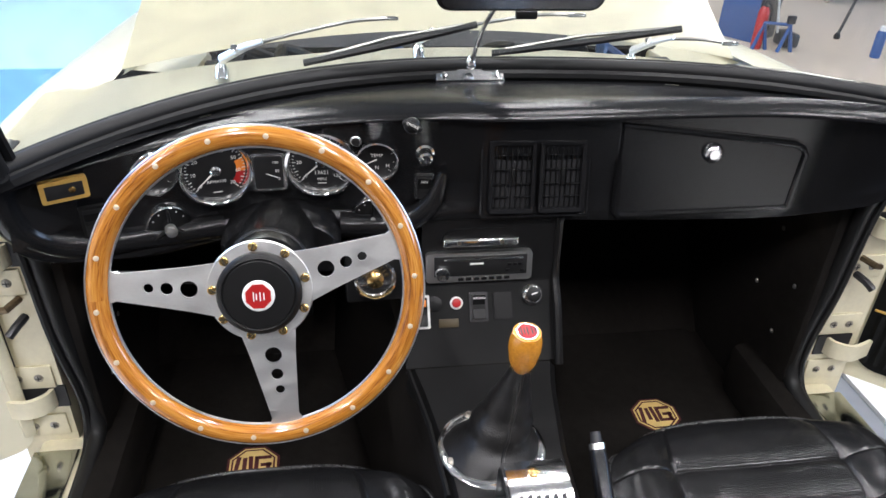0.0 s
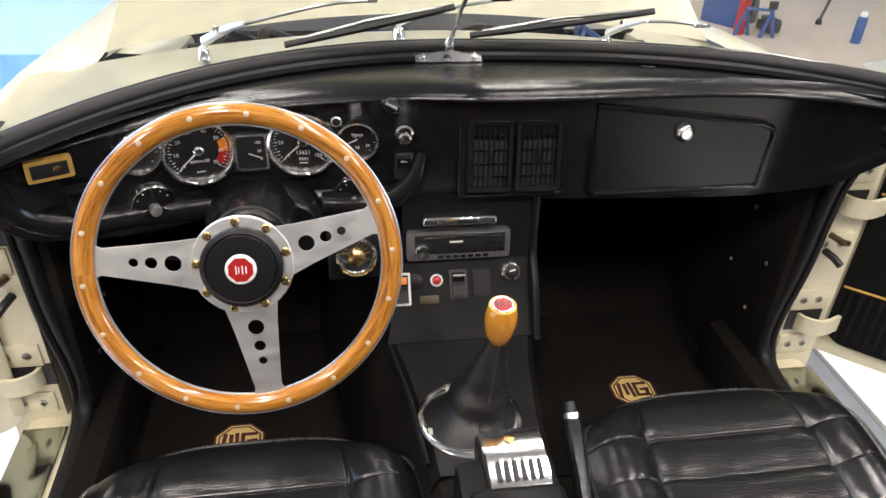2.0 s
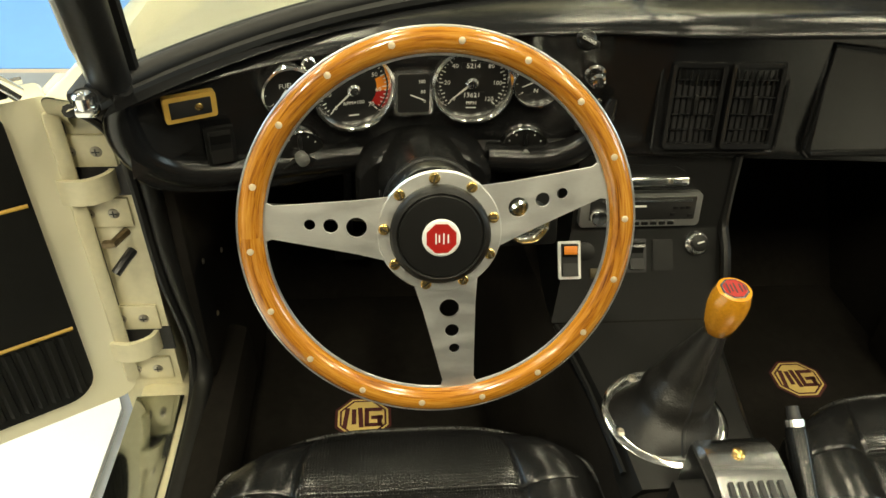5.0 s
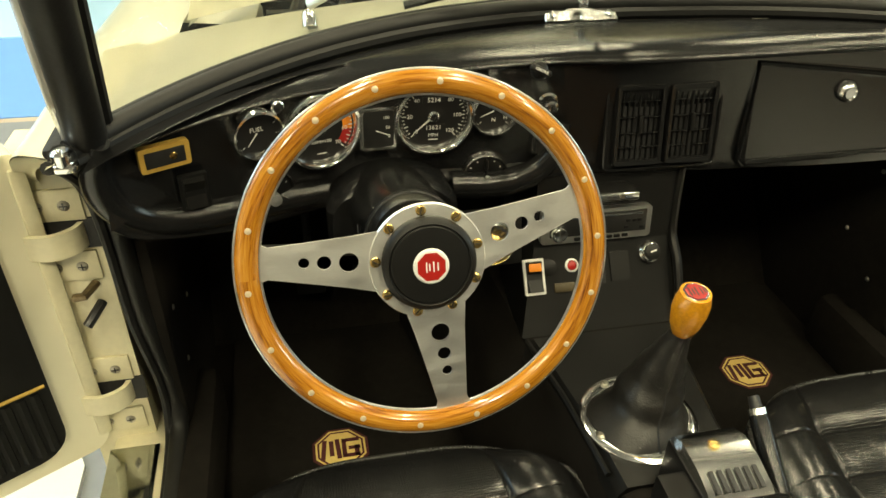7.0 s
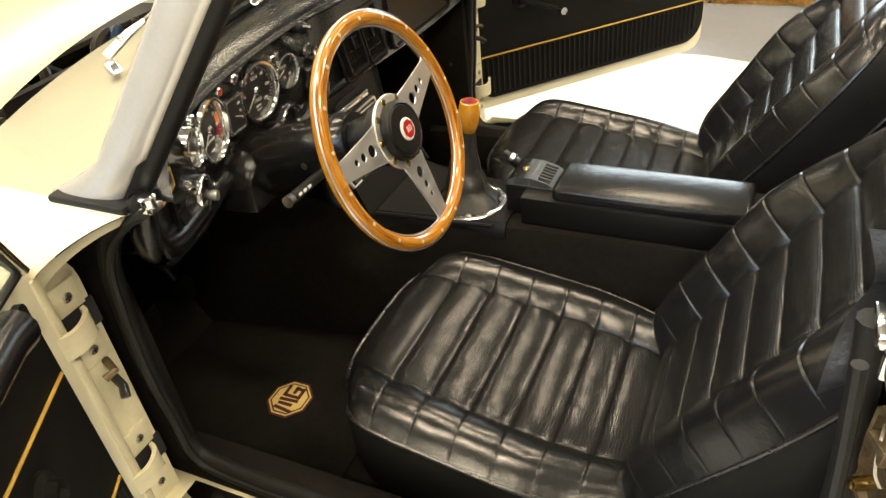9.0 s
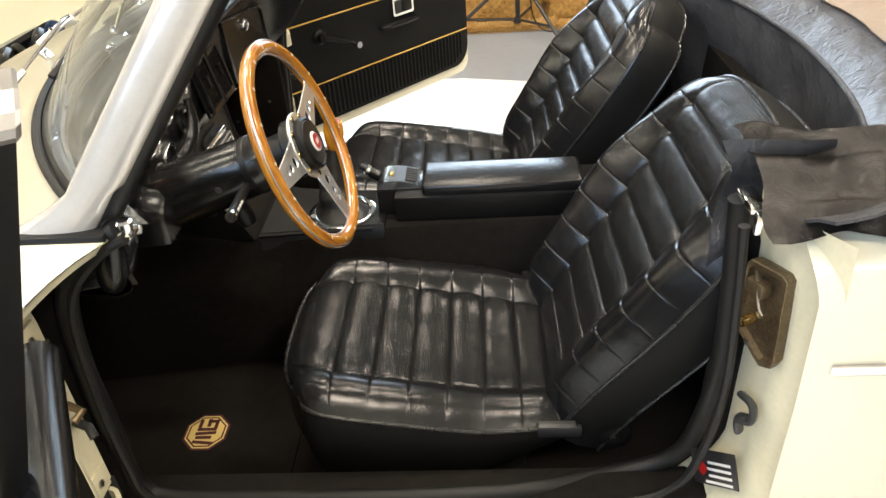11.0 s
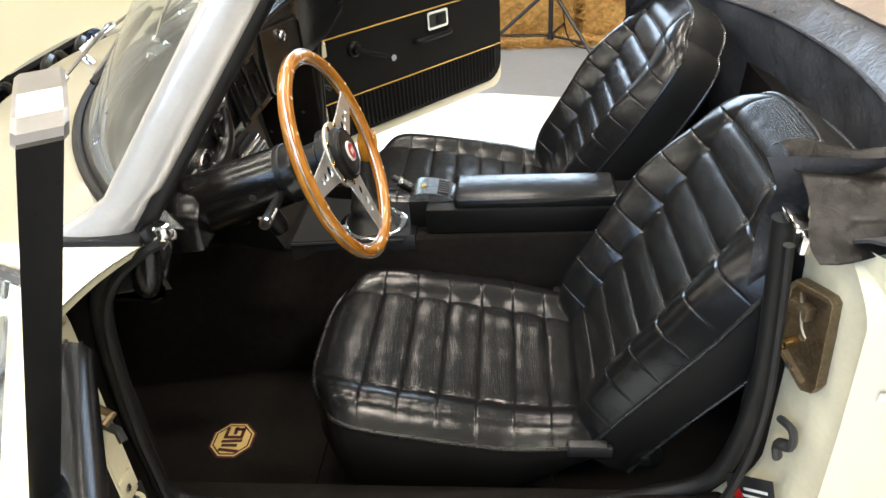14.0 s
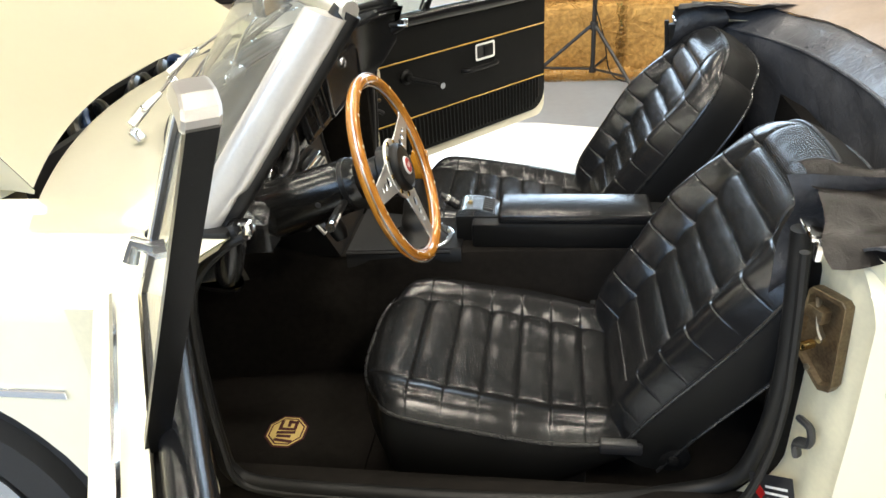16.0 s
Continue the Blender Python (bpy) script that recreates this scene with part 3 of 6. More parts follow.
WHEEL_Y, WHEEL_Z = 1.72, 0.30
for sgn in (-1, 1):
    # wing crown beside the bonnet, rolling over into the side
    bm = B()
    def wing(u, v):
        y = 1.085 + 0.145 * v ** 1.3 + (2.1 - 0.145 * v ** 1.3) * u
        edge = 0.572 - 0.05 * max(0, (y - 1.5)) / 1.1
        if y < 1.45:
            edge = max(edge, 0.572 + (1.45 - y) * 0.27)
        half = 0.757 - 0.05 * max(0, y - 2.5) ** 2
        top = lid_z(edge) - 0.006 - 0.06 * max(0, y - 1.5) - 0.05 * max(0, y - 2.0) ** 2
        a = v * math.pi / 2
        return Vector((sgn * (edge + (half - edge) * math.sin(a) ** 0.9), y, top - 0.11 * (1 - math.cos(a) ** 0.8)))
    grid(bm, wing, steps(0.0, 1, 40), steps(0, 1, 16))
    part("wing_crown", bm, CREAM, car, "glossy cream wing top")
    bm = B()
    def lip(u, v):
        return wing(0, v) + Vector((-sgn * (0.022 * u + 0.004 * math.sin(u * math.pi)), 0.004 * u, -0.002 - 0.015 * u * u))
    grid(bm, lip, steps(0, 1, 6), steps(0, 1, 20))
    part("wing_lip", bm, CREAM_INNER, car, "cream shut line flange of the wing")
    bm = B()
    def channel(u, v):
        y = 1.56 + 1.04 * u
        edge = 0.590 - 0.05 * max(0, (y - 1.5)) / 1.1
        top = lid_z(0.572) - 0.020 - 0.06 * max(0, y - 1.5) - 0.05 * max(0, y - 2.0) ** 2
        k = min(1, v / 0.6)
        return Vector((sgn * (edge - 0.12 * k), y, top - 0.010 * k - (0.13 * (v - 0.6) / 0.4 if v > 0.6 else 0)))
    grid(bm, channel, steps(0, 1, 24), (0, 0.3, 0.58, 0.62, 0.8, 1.0))
    part("rain_channel", bm, CREAM, car, "cream inner wing below the bonnet edge")
    bm = B()
    def side(u, v):
        y = 1.235 + 1.95 * u
        top = lid_z(0.572) - 0.006 - 0.06 * max(0, y - 1.5) - 0.05 * max(0, y - 2.0) ** 2 - 0.11
        d = 0.355 ** 2 - (y - WHEEL_Y) ** 2
        low = max(0.20, WHEEL_Z + math.sqrt(d)) if d > 0 else 0.20
        z = top + (low - top) * v
        half = 0.757 - 0.05 * max(0, y - 2.5) ** 2
        return Vector((sgn * (half - 0.10 * max(0, 0.55 - z) ** 2), y, z))
    grid(bm, side, steps(0, 1, 64), steps(0, 1, 12))
    part("front_wing", bm, CREAM, car)
    part("waist_strip", box(B(), (sgn * 0.759, 2.24, 0.622), (0.008, 1.75, 0.018), 0.003), CHROME, car, "bright waist trim strip")
    part("arch_lining", lathe(B(), [(0.35, -0.035), (0.355, 0.03), (0.0, -0.036)], frame_at((sgn * 0.70, WHEEL_Y, WHEEL_Z), (sgn, 0, 0))), HOLLOW_SHADE, car)
    wm = frame_at((sgn * 0.675, WHEEL_Y, 0.29), (sgn, 0, 0))
    w = part("wheel", lathe(B(), [(0.16, -0.008), (0.27, -0.008), (0.288, 0.0), (0.29, 0.03), (0.275, 0.07), (0.20, 0.075), (0.18, 0.06), (0.0, 0.05)], wm, 40), TYRE, car, "black road wheel tyre")
    part("wheel_rim", lathe(B(), [(0.175, 0.062), (0.178, 0.07), (0.15, 0.055), (0.06, 0.05), (0.05, 0.075), (0.0, 0.08)], wm, 32), CHROME, w)
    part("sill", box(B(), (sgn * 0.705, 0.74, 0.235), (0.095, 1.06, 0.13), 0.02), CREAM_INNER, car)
    part("tread_plate", box(B(), (sgn * 0.712, 0.72, 0.3025), (0.074, 0.93, 0.005), 0.0015), TREAD, car, "polished metal sill tread plate")
    part("sill_carpet", box(B(), (sgn * 0.625, 0.74, 0.26), (0.075, 1.2, 0.13), 0.025), CARPET, car)

    # hinge post with a rounded head, plates, screws and check straps
    hm = frame_at((sgn * 0.722, 1.215, 0), (0, -1, 0))
    head = [(-0.045, 0.22), (0.047, 0.22), (0.047, 0.74)] + [(0.047 * math.cos(a), 0.74 + 0.055 * math.sin(a)) for a in steps(0.3, math.pi / 2, 5)] + [(-0.045, 0.795)]
    head = [(x * -sgn, z) for x, z in head]
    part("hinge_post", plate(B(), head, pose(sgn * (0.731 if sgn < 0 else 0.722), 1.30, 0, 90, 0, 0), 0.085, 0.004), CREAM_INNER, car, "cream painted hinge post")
    out = 0.731 if sgn < 0 else 0.716
    for z in ((0.728, 0.634, 0.446, 0.340) if sgn < 0 else (0.735, 0.585, 0.455, 0.345)):
        part("hinge_plate", box(B(), (sgn * out, 1.213, z), (0.076, 0.006, 0.046), 0.002), CREAM_INNER, car)
        for dx in (-0.016, 0.016):
            screw(car, frame_at((sgn * out + dx, 1.210, z), (0, -1, 0)), 0.0075)
    for z in ((0.684, 0.402) if sgn < 0 else (0.672, 0.405)):
        # thin dark plate draws the shaded hinge recess on the post
        part("hinge_recess", box(B(), (sgn * 0.716, 1.214, z), (0.07, 0.004, 0.045)), HOLLOW_SHADE, car)
        bm = ribbon(B(), smooth_path([(sgn * 0.70, 1.225, z), (sgn * 0.708, 1.198, z), (sgn * 0.74, 1.186, z - 0.003), (sgn * 0.785, 1.20, z - 0.004)]), 0.036, 0.007)
        part("hinge_strap", bm, CREAM_INNER, car, "curved cream door hinge")
    part("courtesy_switch", tube(B(), [(sgn * 0.705, 1.212, 0.570), (sgn * 0.712, 1.19, 0.566), (sgn * 0.722, 1.18, 0.555)], 0.007, 8), BLACK_STEEL, car, "small black courtesy light switch")
    part("check_stop", tube(B(), [(sgn * 0.705, 1.212, 0.604), (sgn * 0.716, 1.185, 0.602), (sgn * 0.730, 1.192, 0.596)], 0.006, 8), RUST, car)

    # lock post: a face turned outwards, then the rounded rear wing edge
    bm = B()
    def post(u, v):
        z = 0.22 + (0.845 - 0.22) * v
        low = max(0, (0.42 - z) / 0.18)
        lean = 0.03 * max(0, (z - 0.6)) / 0.27
        x = 0.588 + (0.735 - 0.588) * u
        y = 0.245 - 0.03 * u - 0.06 * max(0, u - 0.45) ** 1.5 + 0.13 * low ** 1.6 * (1 - 0.4 * u) + lean * 0.4
        return Vector((sgn * x, y, z))
    grid(bm, post, steps(0, 1, 16), steps(0, 1, 26))
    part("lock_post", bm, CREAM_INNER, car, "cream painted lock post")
    bm = B()
    def rear(u, v):
        y = 0.222 - 1.25 * u
        a = max(0, (v - 0.7) / 0.3) * math.pi / 2
        z = (0.22 + (0.765 - 0.22) * min(1, v / 0.7)) + 0.085 * math.sin(a)
        x = 0.735 - 0.16 * (1 - math.cos(a))
        if u == 0:
            y += 0.012 * math.sin(a)
        return Vector((sgn * x, y + 0.03 * max(0, z - 0.6), z))
    grid(bm, rear, steps(0, 1, 12), steps(0, 1, 30))
    part("rear_wing", bm, CREAM, car, "glossy cream rear wing")
    part("waist_strip", box(B(), (sgn * 0.738, -0.44, 0.668), (0.010, 1.27, 0.020), 0.004), CHROME, car, "bright waist trim strip")

    # striker plate, dovetail and capping
    m = frame_at((sgn * 0.650, 0.245, 0.690), (sgn * 0.42, 0.9, 0))
    out = [(-0.036, 0.066), (-0.030, 0.074), (0.024, 0.080), (0.032, 0.074), (0.040, -0.058), (0.036, -0.070), (0.018, -0.079), (0.008, -0.074), (-0.040, -0.040), (-0.042, -0.030)]
    out = [(x * (-sgn), y) for x, y in out]
    bm = B()
    rings(bm, [[m @ Vector((x * k, y * k, z)) for x, y in out] for k, z in ((0.95, -0.004), (0.97, 0.002), (0.97, 0.013), (0.95, 0.014), (0.86, 0.013), (0.82, 0.005))])
    st = part("striker_plate", bm, RUST, car, "worn brown steel door striker", smooth=False)
    part("striker_arm", tube(B(), smooth_path([m @ Vector((-sgn * x, y, z)) for x, y, z in ((-0.016, 0.058, 0.012), (-0.002, 0.050, 0.022), (0.006, 0.028, 0.024), (0.010, 0.012, 0.018))]), 0.006, 8, flat=0.5), SCREW, st)
    part("striker_hook", box(B(), (0.004 * sgn, 0.045, 0.02), (0.03, 0.022, 0.018), 0.004, m), RUST, st)
    part("striker_pin", lathe(B(), [(0.007, 0.01), (0.007, 0.03), (0.004, 0.032)], m @ pose(sgn * 0.012, -0.015, 0), 12), BRASS, st, "bright brass pin")
    for x, y in ((-0.015, 0.03), (0.0, 0.0), (-0.01, -0.055)):
        part("striker_screw", lathe(B(), [(0.005, 0.011), (0.005, 0.014), (0, 0.015)], m @ pose(-sgn * x, y, 0), 10), SCREW, st)
    m = frame_at((sgn * 0.660, 0.240, 0.513), (sgn * 0.42, 0.9, 0))
    bm = tube(B(), smooth_path([m @ Vector(p) for p in ((sgn * 0.012, 0.03, 0.012), (-sgn * 0.012, 0.03, 0.014), (-sgn * 0.016, 0.005, 0.014), (sgn * 0.006, -0.012, 0.014), (sgn * 0.002, -0.036, 0.012))]), 0.010, 8, flat=0.6)
    part("dovetail", bm, LEVER, car, "worn steel door dovetail")
    part("post_cap", box(B(), (sgn * 0.628, 0.284, 0.850), (0.055, 0.022, 0.012), 0.004), CHROME, car, "chrome corner cap")
    part("post_cap_clip", box(B(), (sgn * 0.657, 0.282, 0.834), (0.012, 0.012, 0.03), 0.003), CHROME, car)
    if sgn < 0:
        m = frame_at((-0.655, 0.270, 0.385), (-0.42, 0.86, 0.25)) @ pose(0, 0, 0, 0, 0, 35)
        bar = part("data_plate", box(B(), (0, 0, 0.003), (0.09, 0.055, 0.002), 0.001, m), BLACK_STEEL, car, "small black data plate")
        part("plate_mark", box(B(), (-0.018, 0.014, 0.0045), (0.016, 0.016, 0.001), 0, m @ pose(0, 0, 0, 0, 0, 45)), RED, bar, smooth=False)
        bm = B()
        for k in range(4):
            box(bm, (0.012 - 0.004 * (k % 2), 0.008 - 0.010 * k, 0.0045), (0.045 + 0.008 * (k % 2), 0.004, 0.0008), 0, m)
        part("plate_print", bm, MARK, bar, smooth=False)

    # door seal round the opening
    loop = [(1.075, 0.858), (1.115, 0.835), (1.165, 0.785), (1.192, 0.71), (1.205, 0.55), (1.213, 0.42), (1.205, 0.35), (1.15, 0.318), (0.95, 0.312), (0.6, 0.318), (0.40, 0.312), (0.315, 0.35), (0.283, 0.435), (0.275, 0.575), (0.282, 0.725), (0.292, 0.842)]
    pts = smooth_path([(sgn * (0.655 - 0.012 * (z < 0.5) - 0.045 * min(1, max(0, (0.6 - y) / 0.2))), y, z) for y, z in loop], 6)
    part("door_seal", tube(B(), pts, 0.015, 10), RUBBER, car, "black rubber door seal")
    pts = smooth_path([(sgn * (0.668 - 0.012 * (z < 0.5)), y - 0.012 * (y > 0.8) + 0.012 * (y < 0.8), z - 0.004) for y, z in loop], 6)
    part("seal_lip", tube(B(), pts, 0.007, 8), RUBBER, car)

part("cockpit_floor", box(B(), (0, 0.9, 0.175), (1.30, 1.9, 0.05)), CARPET, car, "black carpeted cockpit floor")
part("bulkhead", box(B(), (0, 1.74, 0.5), (1.3, 0.03, 0.66)), CARPET, car)
part("toe_board", box(B(), (0, 1.62, 0.30), (1.26, 0.03, 0.32), 0.01, Matrix.Translation((0, 1.62, 0.3)) @ Matrix.Rotation(radians(-38), 4, "X") @ Matrix.Translation((0, -1.62, -0.3))), CARPET, car)
part("rear_bulkhead", box(B(), (0, 0.02, 0.42), (1.24, 0.03, 0.55)), CARPET, car)
part("rear_deck", box(B(), (0, -0.40, 0.74), (1.30, 0.7, 0.06), 0.02), CREAM, car)
for sgn in (-1, 1):
    part("kick_panel", box(B(), (sgn * 0.640, 1.46, 0.5), (0.03, 0.52, 0.62), 0.01), CARPET, car)
    for y, z in ((1.25, 0.52), (1.27, 0.40), (1.36, 0.46), (1.33, 0.60)):
        part("panel_screw", lathe(B(), [(0.005, 0), (0.004, 0.002), (0, 0.003)], frame_at((sgn * 0.624, y, z), (-sgn, 0, 0)), 10), SCREW, car)
    part("side_panel", box(B(), (sgn * 0.575, 0.15, 0.48), (0.05, 0.26, 0.62), 0.02), CARPET, car)

# ---- windscreen ----
screen = thing("windscreen", "curved glass windscreen in a pale frame with black rubber seal", "windscreen", (0, 1.35, 0.9))
def glass_pt(x, v):
    return Vector((x * (1 - 0.09 * v), screen_y(x) + 0.006 - 0.20 * v, screen_z(x) + 0.012 + 0.27 * v))
bm = B()
grid(bm, lambda v, x: glass_pt(x, v), steps(0, 1, 6), steps(-0.64, 0.665, 48))
pane = part("pane", bm, GLASS, screen, "clear curved pane")
pane.visible_shadow = False
xs = steps(-0.65, 0.675, 48)
part("rubber_seal", tube(B(), [glass_pt(x, 0) + Vector((0, -0.010, -0.006)) for x in xs], 0.013, 10), RUBBER, screen)
part("seal_lip", tube(B(), [glass_pt(x, 0) + Vector((0, -0.022, -0.016)) for x in xs], 0.009, 8), RUBBER, screen)
part("outer_seal", tube(B(), [glass_pt(x, 0) + Vector((0, 0.012, -0.004)) for x in xs], 0.008, 8), RUBBER, screen)
part("top_rail", tube(B(), [glass_pt(x, 1.03) for x in xs], 0.014, 10), ALU, screen)
for sgn in (-1, 1):
    loops = []
    for v in steps(-0.05, 1.03, 16):
        c = glass_pt(-0.648 if sgn < 0 else 0.675, v)
        w = 0.056 + 0.075 * max(0, 1 - (v + 0.05) / 0.28) ** 1.8
        ring = []
        for k in range(16):
            a = 2 * math.pi * k / 16
            ring.append(c + Vector((sgn * (0.006 + 0.014 * math.sin(a)), 0.006 + (w / 2) * (1 + math.cos(a)) - 0.004, 0.010 * math.cos(a) * (v > 0.2))))
        loops.append(ring)
    bm = B()
    rings(bm, loops)
    part("pillar", bm, PILLAR, screen, "pale satin windscreen pillar")
    part("pillar_foot", box(B(), (sgn * 0.657, 1.150, 0.857), (0.042, 0.13, 0.014), 0.006), RUBBER, screen)
    part("pillar_seal", tube(B(), [glass_pt(-0.634 if sgn < 0 else 0.661, v) + Vector((0, -0.012, 0)) for v in steps(-0.03, 1.02, 12)], 0.021, 10), RUBBER, screen, "black inner seal")
    part("seal_lip", tube(B(), [glass_pt(-0.618 if sgn < 0 else 0.645, v) + Vector((0, -0.004, 0)) for v in steps(0.0, 1.02, 12)], 0.008, 8), RUBBER, screen)
    part("bracket", box(B(), (sgn * 0.650, 1.082, 0.853), (0.022, 0.05, 0.010), 0.003, None), CHROME, screen, "chrome corner bracket")
    part("bracket_knob", lathe(B(), [(0.010, 0), (0.011, 0.006), (0.011, 0.018), (0.008, 0.021), (0, 0.022)], pose(sgn * 0.652, 1.068, 0.850), 16), CHROME, screen)
base = part("mirror_base", plate(B(), [(-0.055, -0.012), (0.055, -0.012), (0.055, 0.004), (0.022, 0.006), (0.010, 0.030), (-0.010, 0.030), (-0.022, 0.006), (-0.055, 0.004)], pose(0, 1.342, 0.902, 32, 0, 0), 0.004, 0.001), CHROME, screen, "chrome mirror bracket")
for x in (-0.042, 0.042):
    part("base_screw", lathe(B(), [(0.006, 0), (0.005, 0.003), (0, 0.004)], pose(x, 1.338, 0.905, 32), 10), CHROME, base)

mirror = thing("rear_view_mirror", "black rear view mirror on a thin chrome stem", "mirror", (0.03, 1.2, 1.06))
part("stem", tube(B(), smooth_path([(0.0, 1.338, 0.918), (0.008, 1.30, 0.985), (0.02, 1.245, 1.04), (0.035, 1.222, 1.058)]), 0.0035, 8), CHROME, mirror)
part("stem_ball", lathe(B(), [(0.003, -0.010), (0.008, -0.006), (0.009, 0.0), (0.006, 0.008), (0.003, 0.012)], pose(0.0, 1.336, 0.924), 12), CHROME, mirror)
part("shell", plate(B(), round_rect(0.235, 0.055, 0.02), frame_at((0.043, 1.215, 1.060), (0, 1, 0.1)), 0.022, 0.008), PLASTIC, mirror)
part("mirror_glass", plate(B(), round_rect(0.225, 0.048, 0.018), frame_at((0.043, 1.214, 1.060), (0, -1, -0.1)), 0.003), CHROME, mirror, "mirror glass")
part("mirror_lever", box(B(), (0.05, 1.213, 1.029), (0.03, 0.012, 0.012), 0.003), PLASTIC, mirror)

# ---- wipers ----
def wiper(pivot, arm, blade):
    off = Vector((0, 0.014, 0.008))
    a0, a1 = glass_pt(*arm[0]) + off * 1.6, glass_pt(*arm[1]) + off * 2.2
    b0, b1 = glass_pt(*blade[0]) + off * 0.5, glass_pt(*blade[1]) + off * 0.5
    p = Vector(pivot)
    w = thing("wiper", "chrome windscreen wiper with black blade", "wiper", p, "windscreen wipers")
    part("pivot", lathe(B(), [(0.011, -0.02), (0.011, -0.006), (0.009, 0.002), (0.005, 0.006), (0, 0.007)], Matrix.Translation(p) @ pose(0, 0, 0, -35), 18), CHROME, w)
    d = (a0 - p).normalized()
    part("arm_head", tube(B(), [p + Vector((0, 0, 0.012)), p + d * 0.05 + Vector((0, 0, 0.014)), p + d * 0.085 + Vector((0, 0, 0.010))], [0.009, 0.0075, 0.0045], 8, flat=0.6), ALU, w, "pale aluminium arm head")
    part("head_rivet", lathe(B(), [(0.006, 0), (0.006, 0.003), (0, 0.005)], Matrix.Translation(p + d * 0.03 + Vector((0, -0.004, 0.02))) @ pose(0, 0, 0, 40), 10), CHROME, w)
    part("arm", tube(B(), smooth_path([p + d * 0.07 + Vector((0, 0, 0.012)), a0.lerp(a1, 0.5) + off * 0.4, a1]), 0.0032, 6, flat=1.0), WIPER_STEEL, w)
    part("arm_hook", box(B(), a1, (0.03, 0.006, 0.006), 0.002), CHROME, w)
    mid = b0.lerp(b1, 0.5)
    part("blade_holder", tube(B(), [b0.lerp(mid, 0.15) + off * 0.3, mid + off * 0.7, b1.lerp(mid, 0.15) + off * 0.3], 0.0032, 6), WIPER_STEEL, w)
    part("blade", tube(B(), smooth_path([b0, mid - off * 0.15, b1]), 0.006, 6, flat=0.6), RUBBER, w, "black rubber blade")
    return w
wiper((-0.386, 1.372, 0.910), ((-0.275, 0.20), (-0.130, 0.21)), ((-0.26, 0.05), (0.005, 0.24)))
wiper((-0.070, 1.455, 0.915), ((0.03, 0.20), (0.170, 0.22)), ((0.04, 0.03), (0.325, 0.24)))
wiper((0.290, 1.405, 0.910), ((0.34, 0.09), (0.420, 0.07)), ((0.415, -0.01), (0.625, -0.03)))

# ---- dashboard ----
dash = thing("dashboard", "black padded vinyl dashboard with glovebox, vents and round gauges", "dashboard", (0, 1.2, 0.8))
FACE = [(-0.66, 1.095), (-0.57, 1.150), (-0.48, 1.178), (-0.40, 1.208), (-0.31, 1.226), (-0.12, 1.222), (-0.04, 1.218), (0.03, 1.208), (0.45, 1.20), (0.55, 1.185), (0.66, 1.10)]
LIP = [(-0.66, 1.080), (-0.57, 1.136), (-0.45, 1.182), (-0.30, 1.204), (-0.10, 1.206), (-0.05, 1.20), (0.03, 1.182), (0.40, 1.175), (0.55, 1.14), (0.66, 1.075)]
FOOT = [(-0.66, 0.80), (-0.62, 0.735), (-0.55, 0.705), (-0.42, 0.70), (-0.12, 0.705), (0.0, 0.72), (0.50, 0.712), (0.60, 0.75), (0.66, 0.82)]
def face_y(x, z):
    right = min(1, max(0, (x + 0.12) / 0.10))
    return lerp_table(x, FACE) - 0.004 + 0.03 * (0.80 - z) * right + 0.06 * (0.83 - z) * (1 - right)
def dash_section(x):
    yw, zw = screen_y(x), screen_z(x)
    yl, zf = lerp_table(x, LIP), lerp_table(x, FOOT)
    right = min(1, max(0, (x + 0.08) / 0.10))
    f = 0.48 + 0.14 * right
    lip = 1 - 0.85 * right
    zl = zw - 0.030 * f * (1 - 0.5 * right)
    ym = (yw - 0.065 + yl + 0.03) / 2
    pts = [(yw - 0.002, zw - 0.035), (yw - 0.018, zw - 0.016), (yw - 0.040, zw - 0.007), (yw - 0.062, zw - 0.005), (ym, zw - 0.010 * f), (yl + 0.034, zl + 0.015 * f), (yl + 0.020, zl + 0.009 * f), (yl + 0.009, zl + 0.001), (yl + 0.002, zl - 0.009 * f), (yl + 0.001, zl - 0.015 * f), (yl + 0.007, zl - 0.021 * f)]
    zs = [zl - 0.028 * f, (zl * 2 + zf) / 3, (zl + zf * 2) / 3 + 0.01, zf + 0.028]
    pts += [(max(face_y(x, z), yl + 0.008), z) for z in zs]
    yb = face_y(x, zf + 0.02)
    pts += [(yb - 0.009 * lip, zf + 0.020), (yb - 0.014 * lip, zf + 0.011), (yb - 0.013 * lip, zf + 0.001), (yb - 0.005 * lip, zf - 0.007), (yb + 0.012, zf - 0.012), (yb + 0.08, zf - 0.004), (yw - 0.02, zw - 0.10)]
    return [Vector((x, y, z)) for y, z in pts]
bm = B()
rings(bm, [dash_section(x) for x in steps(-0.632, 0.655, 110)])
part("padding", bm, VINYL, dash)
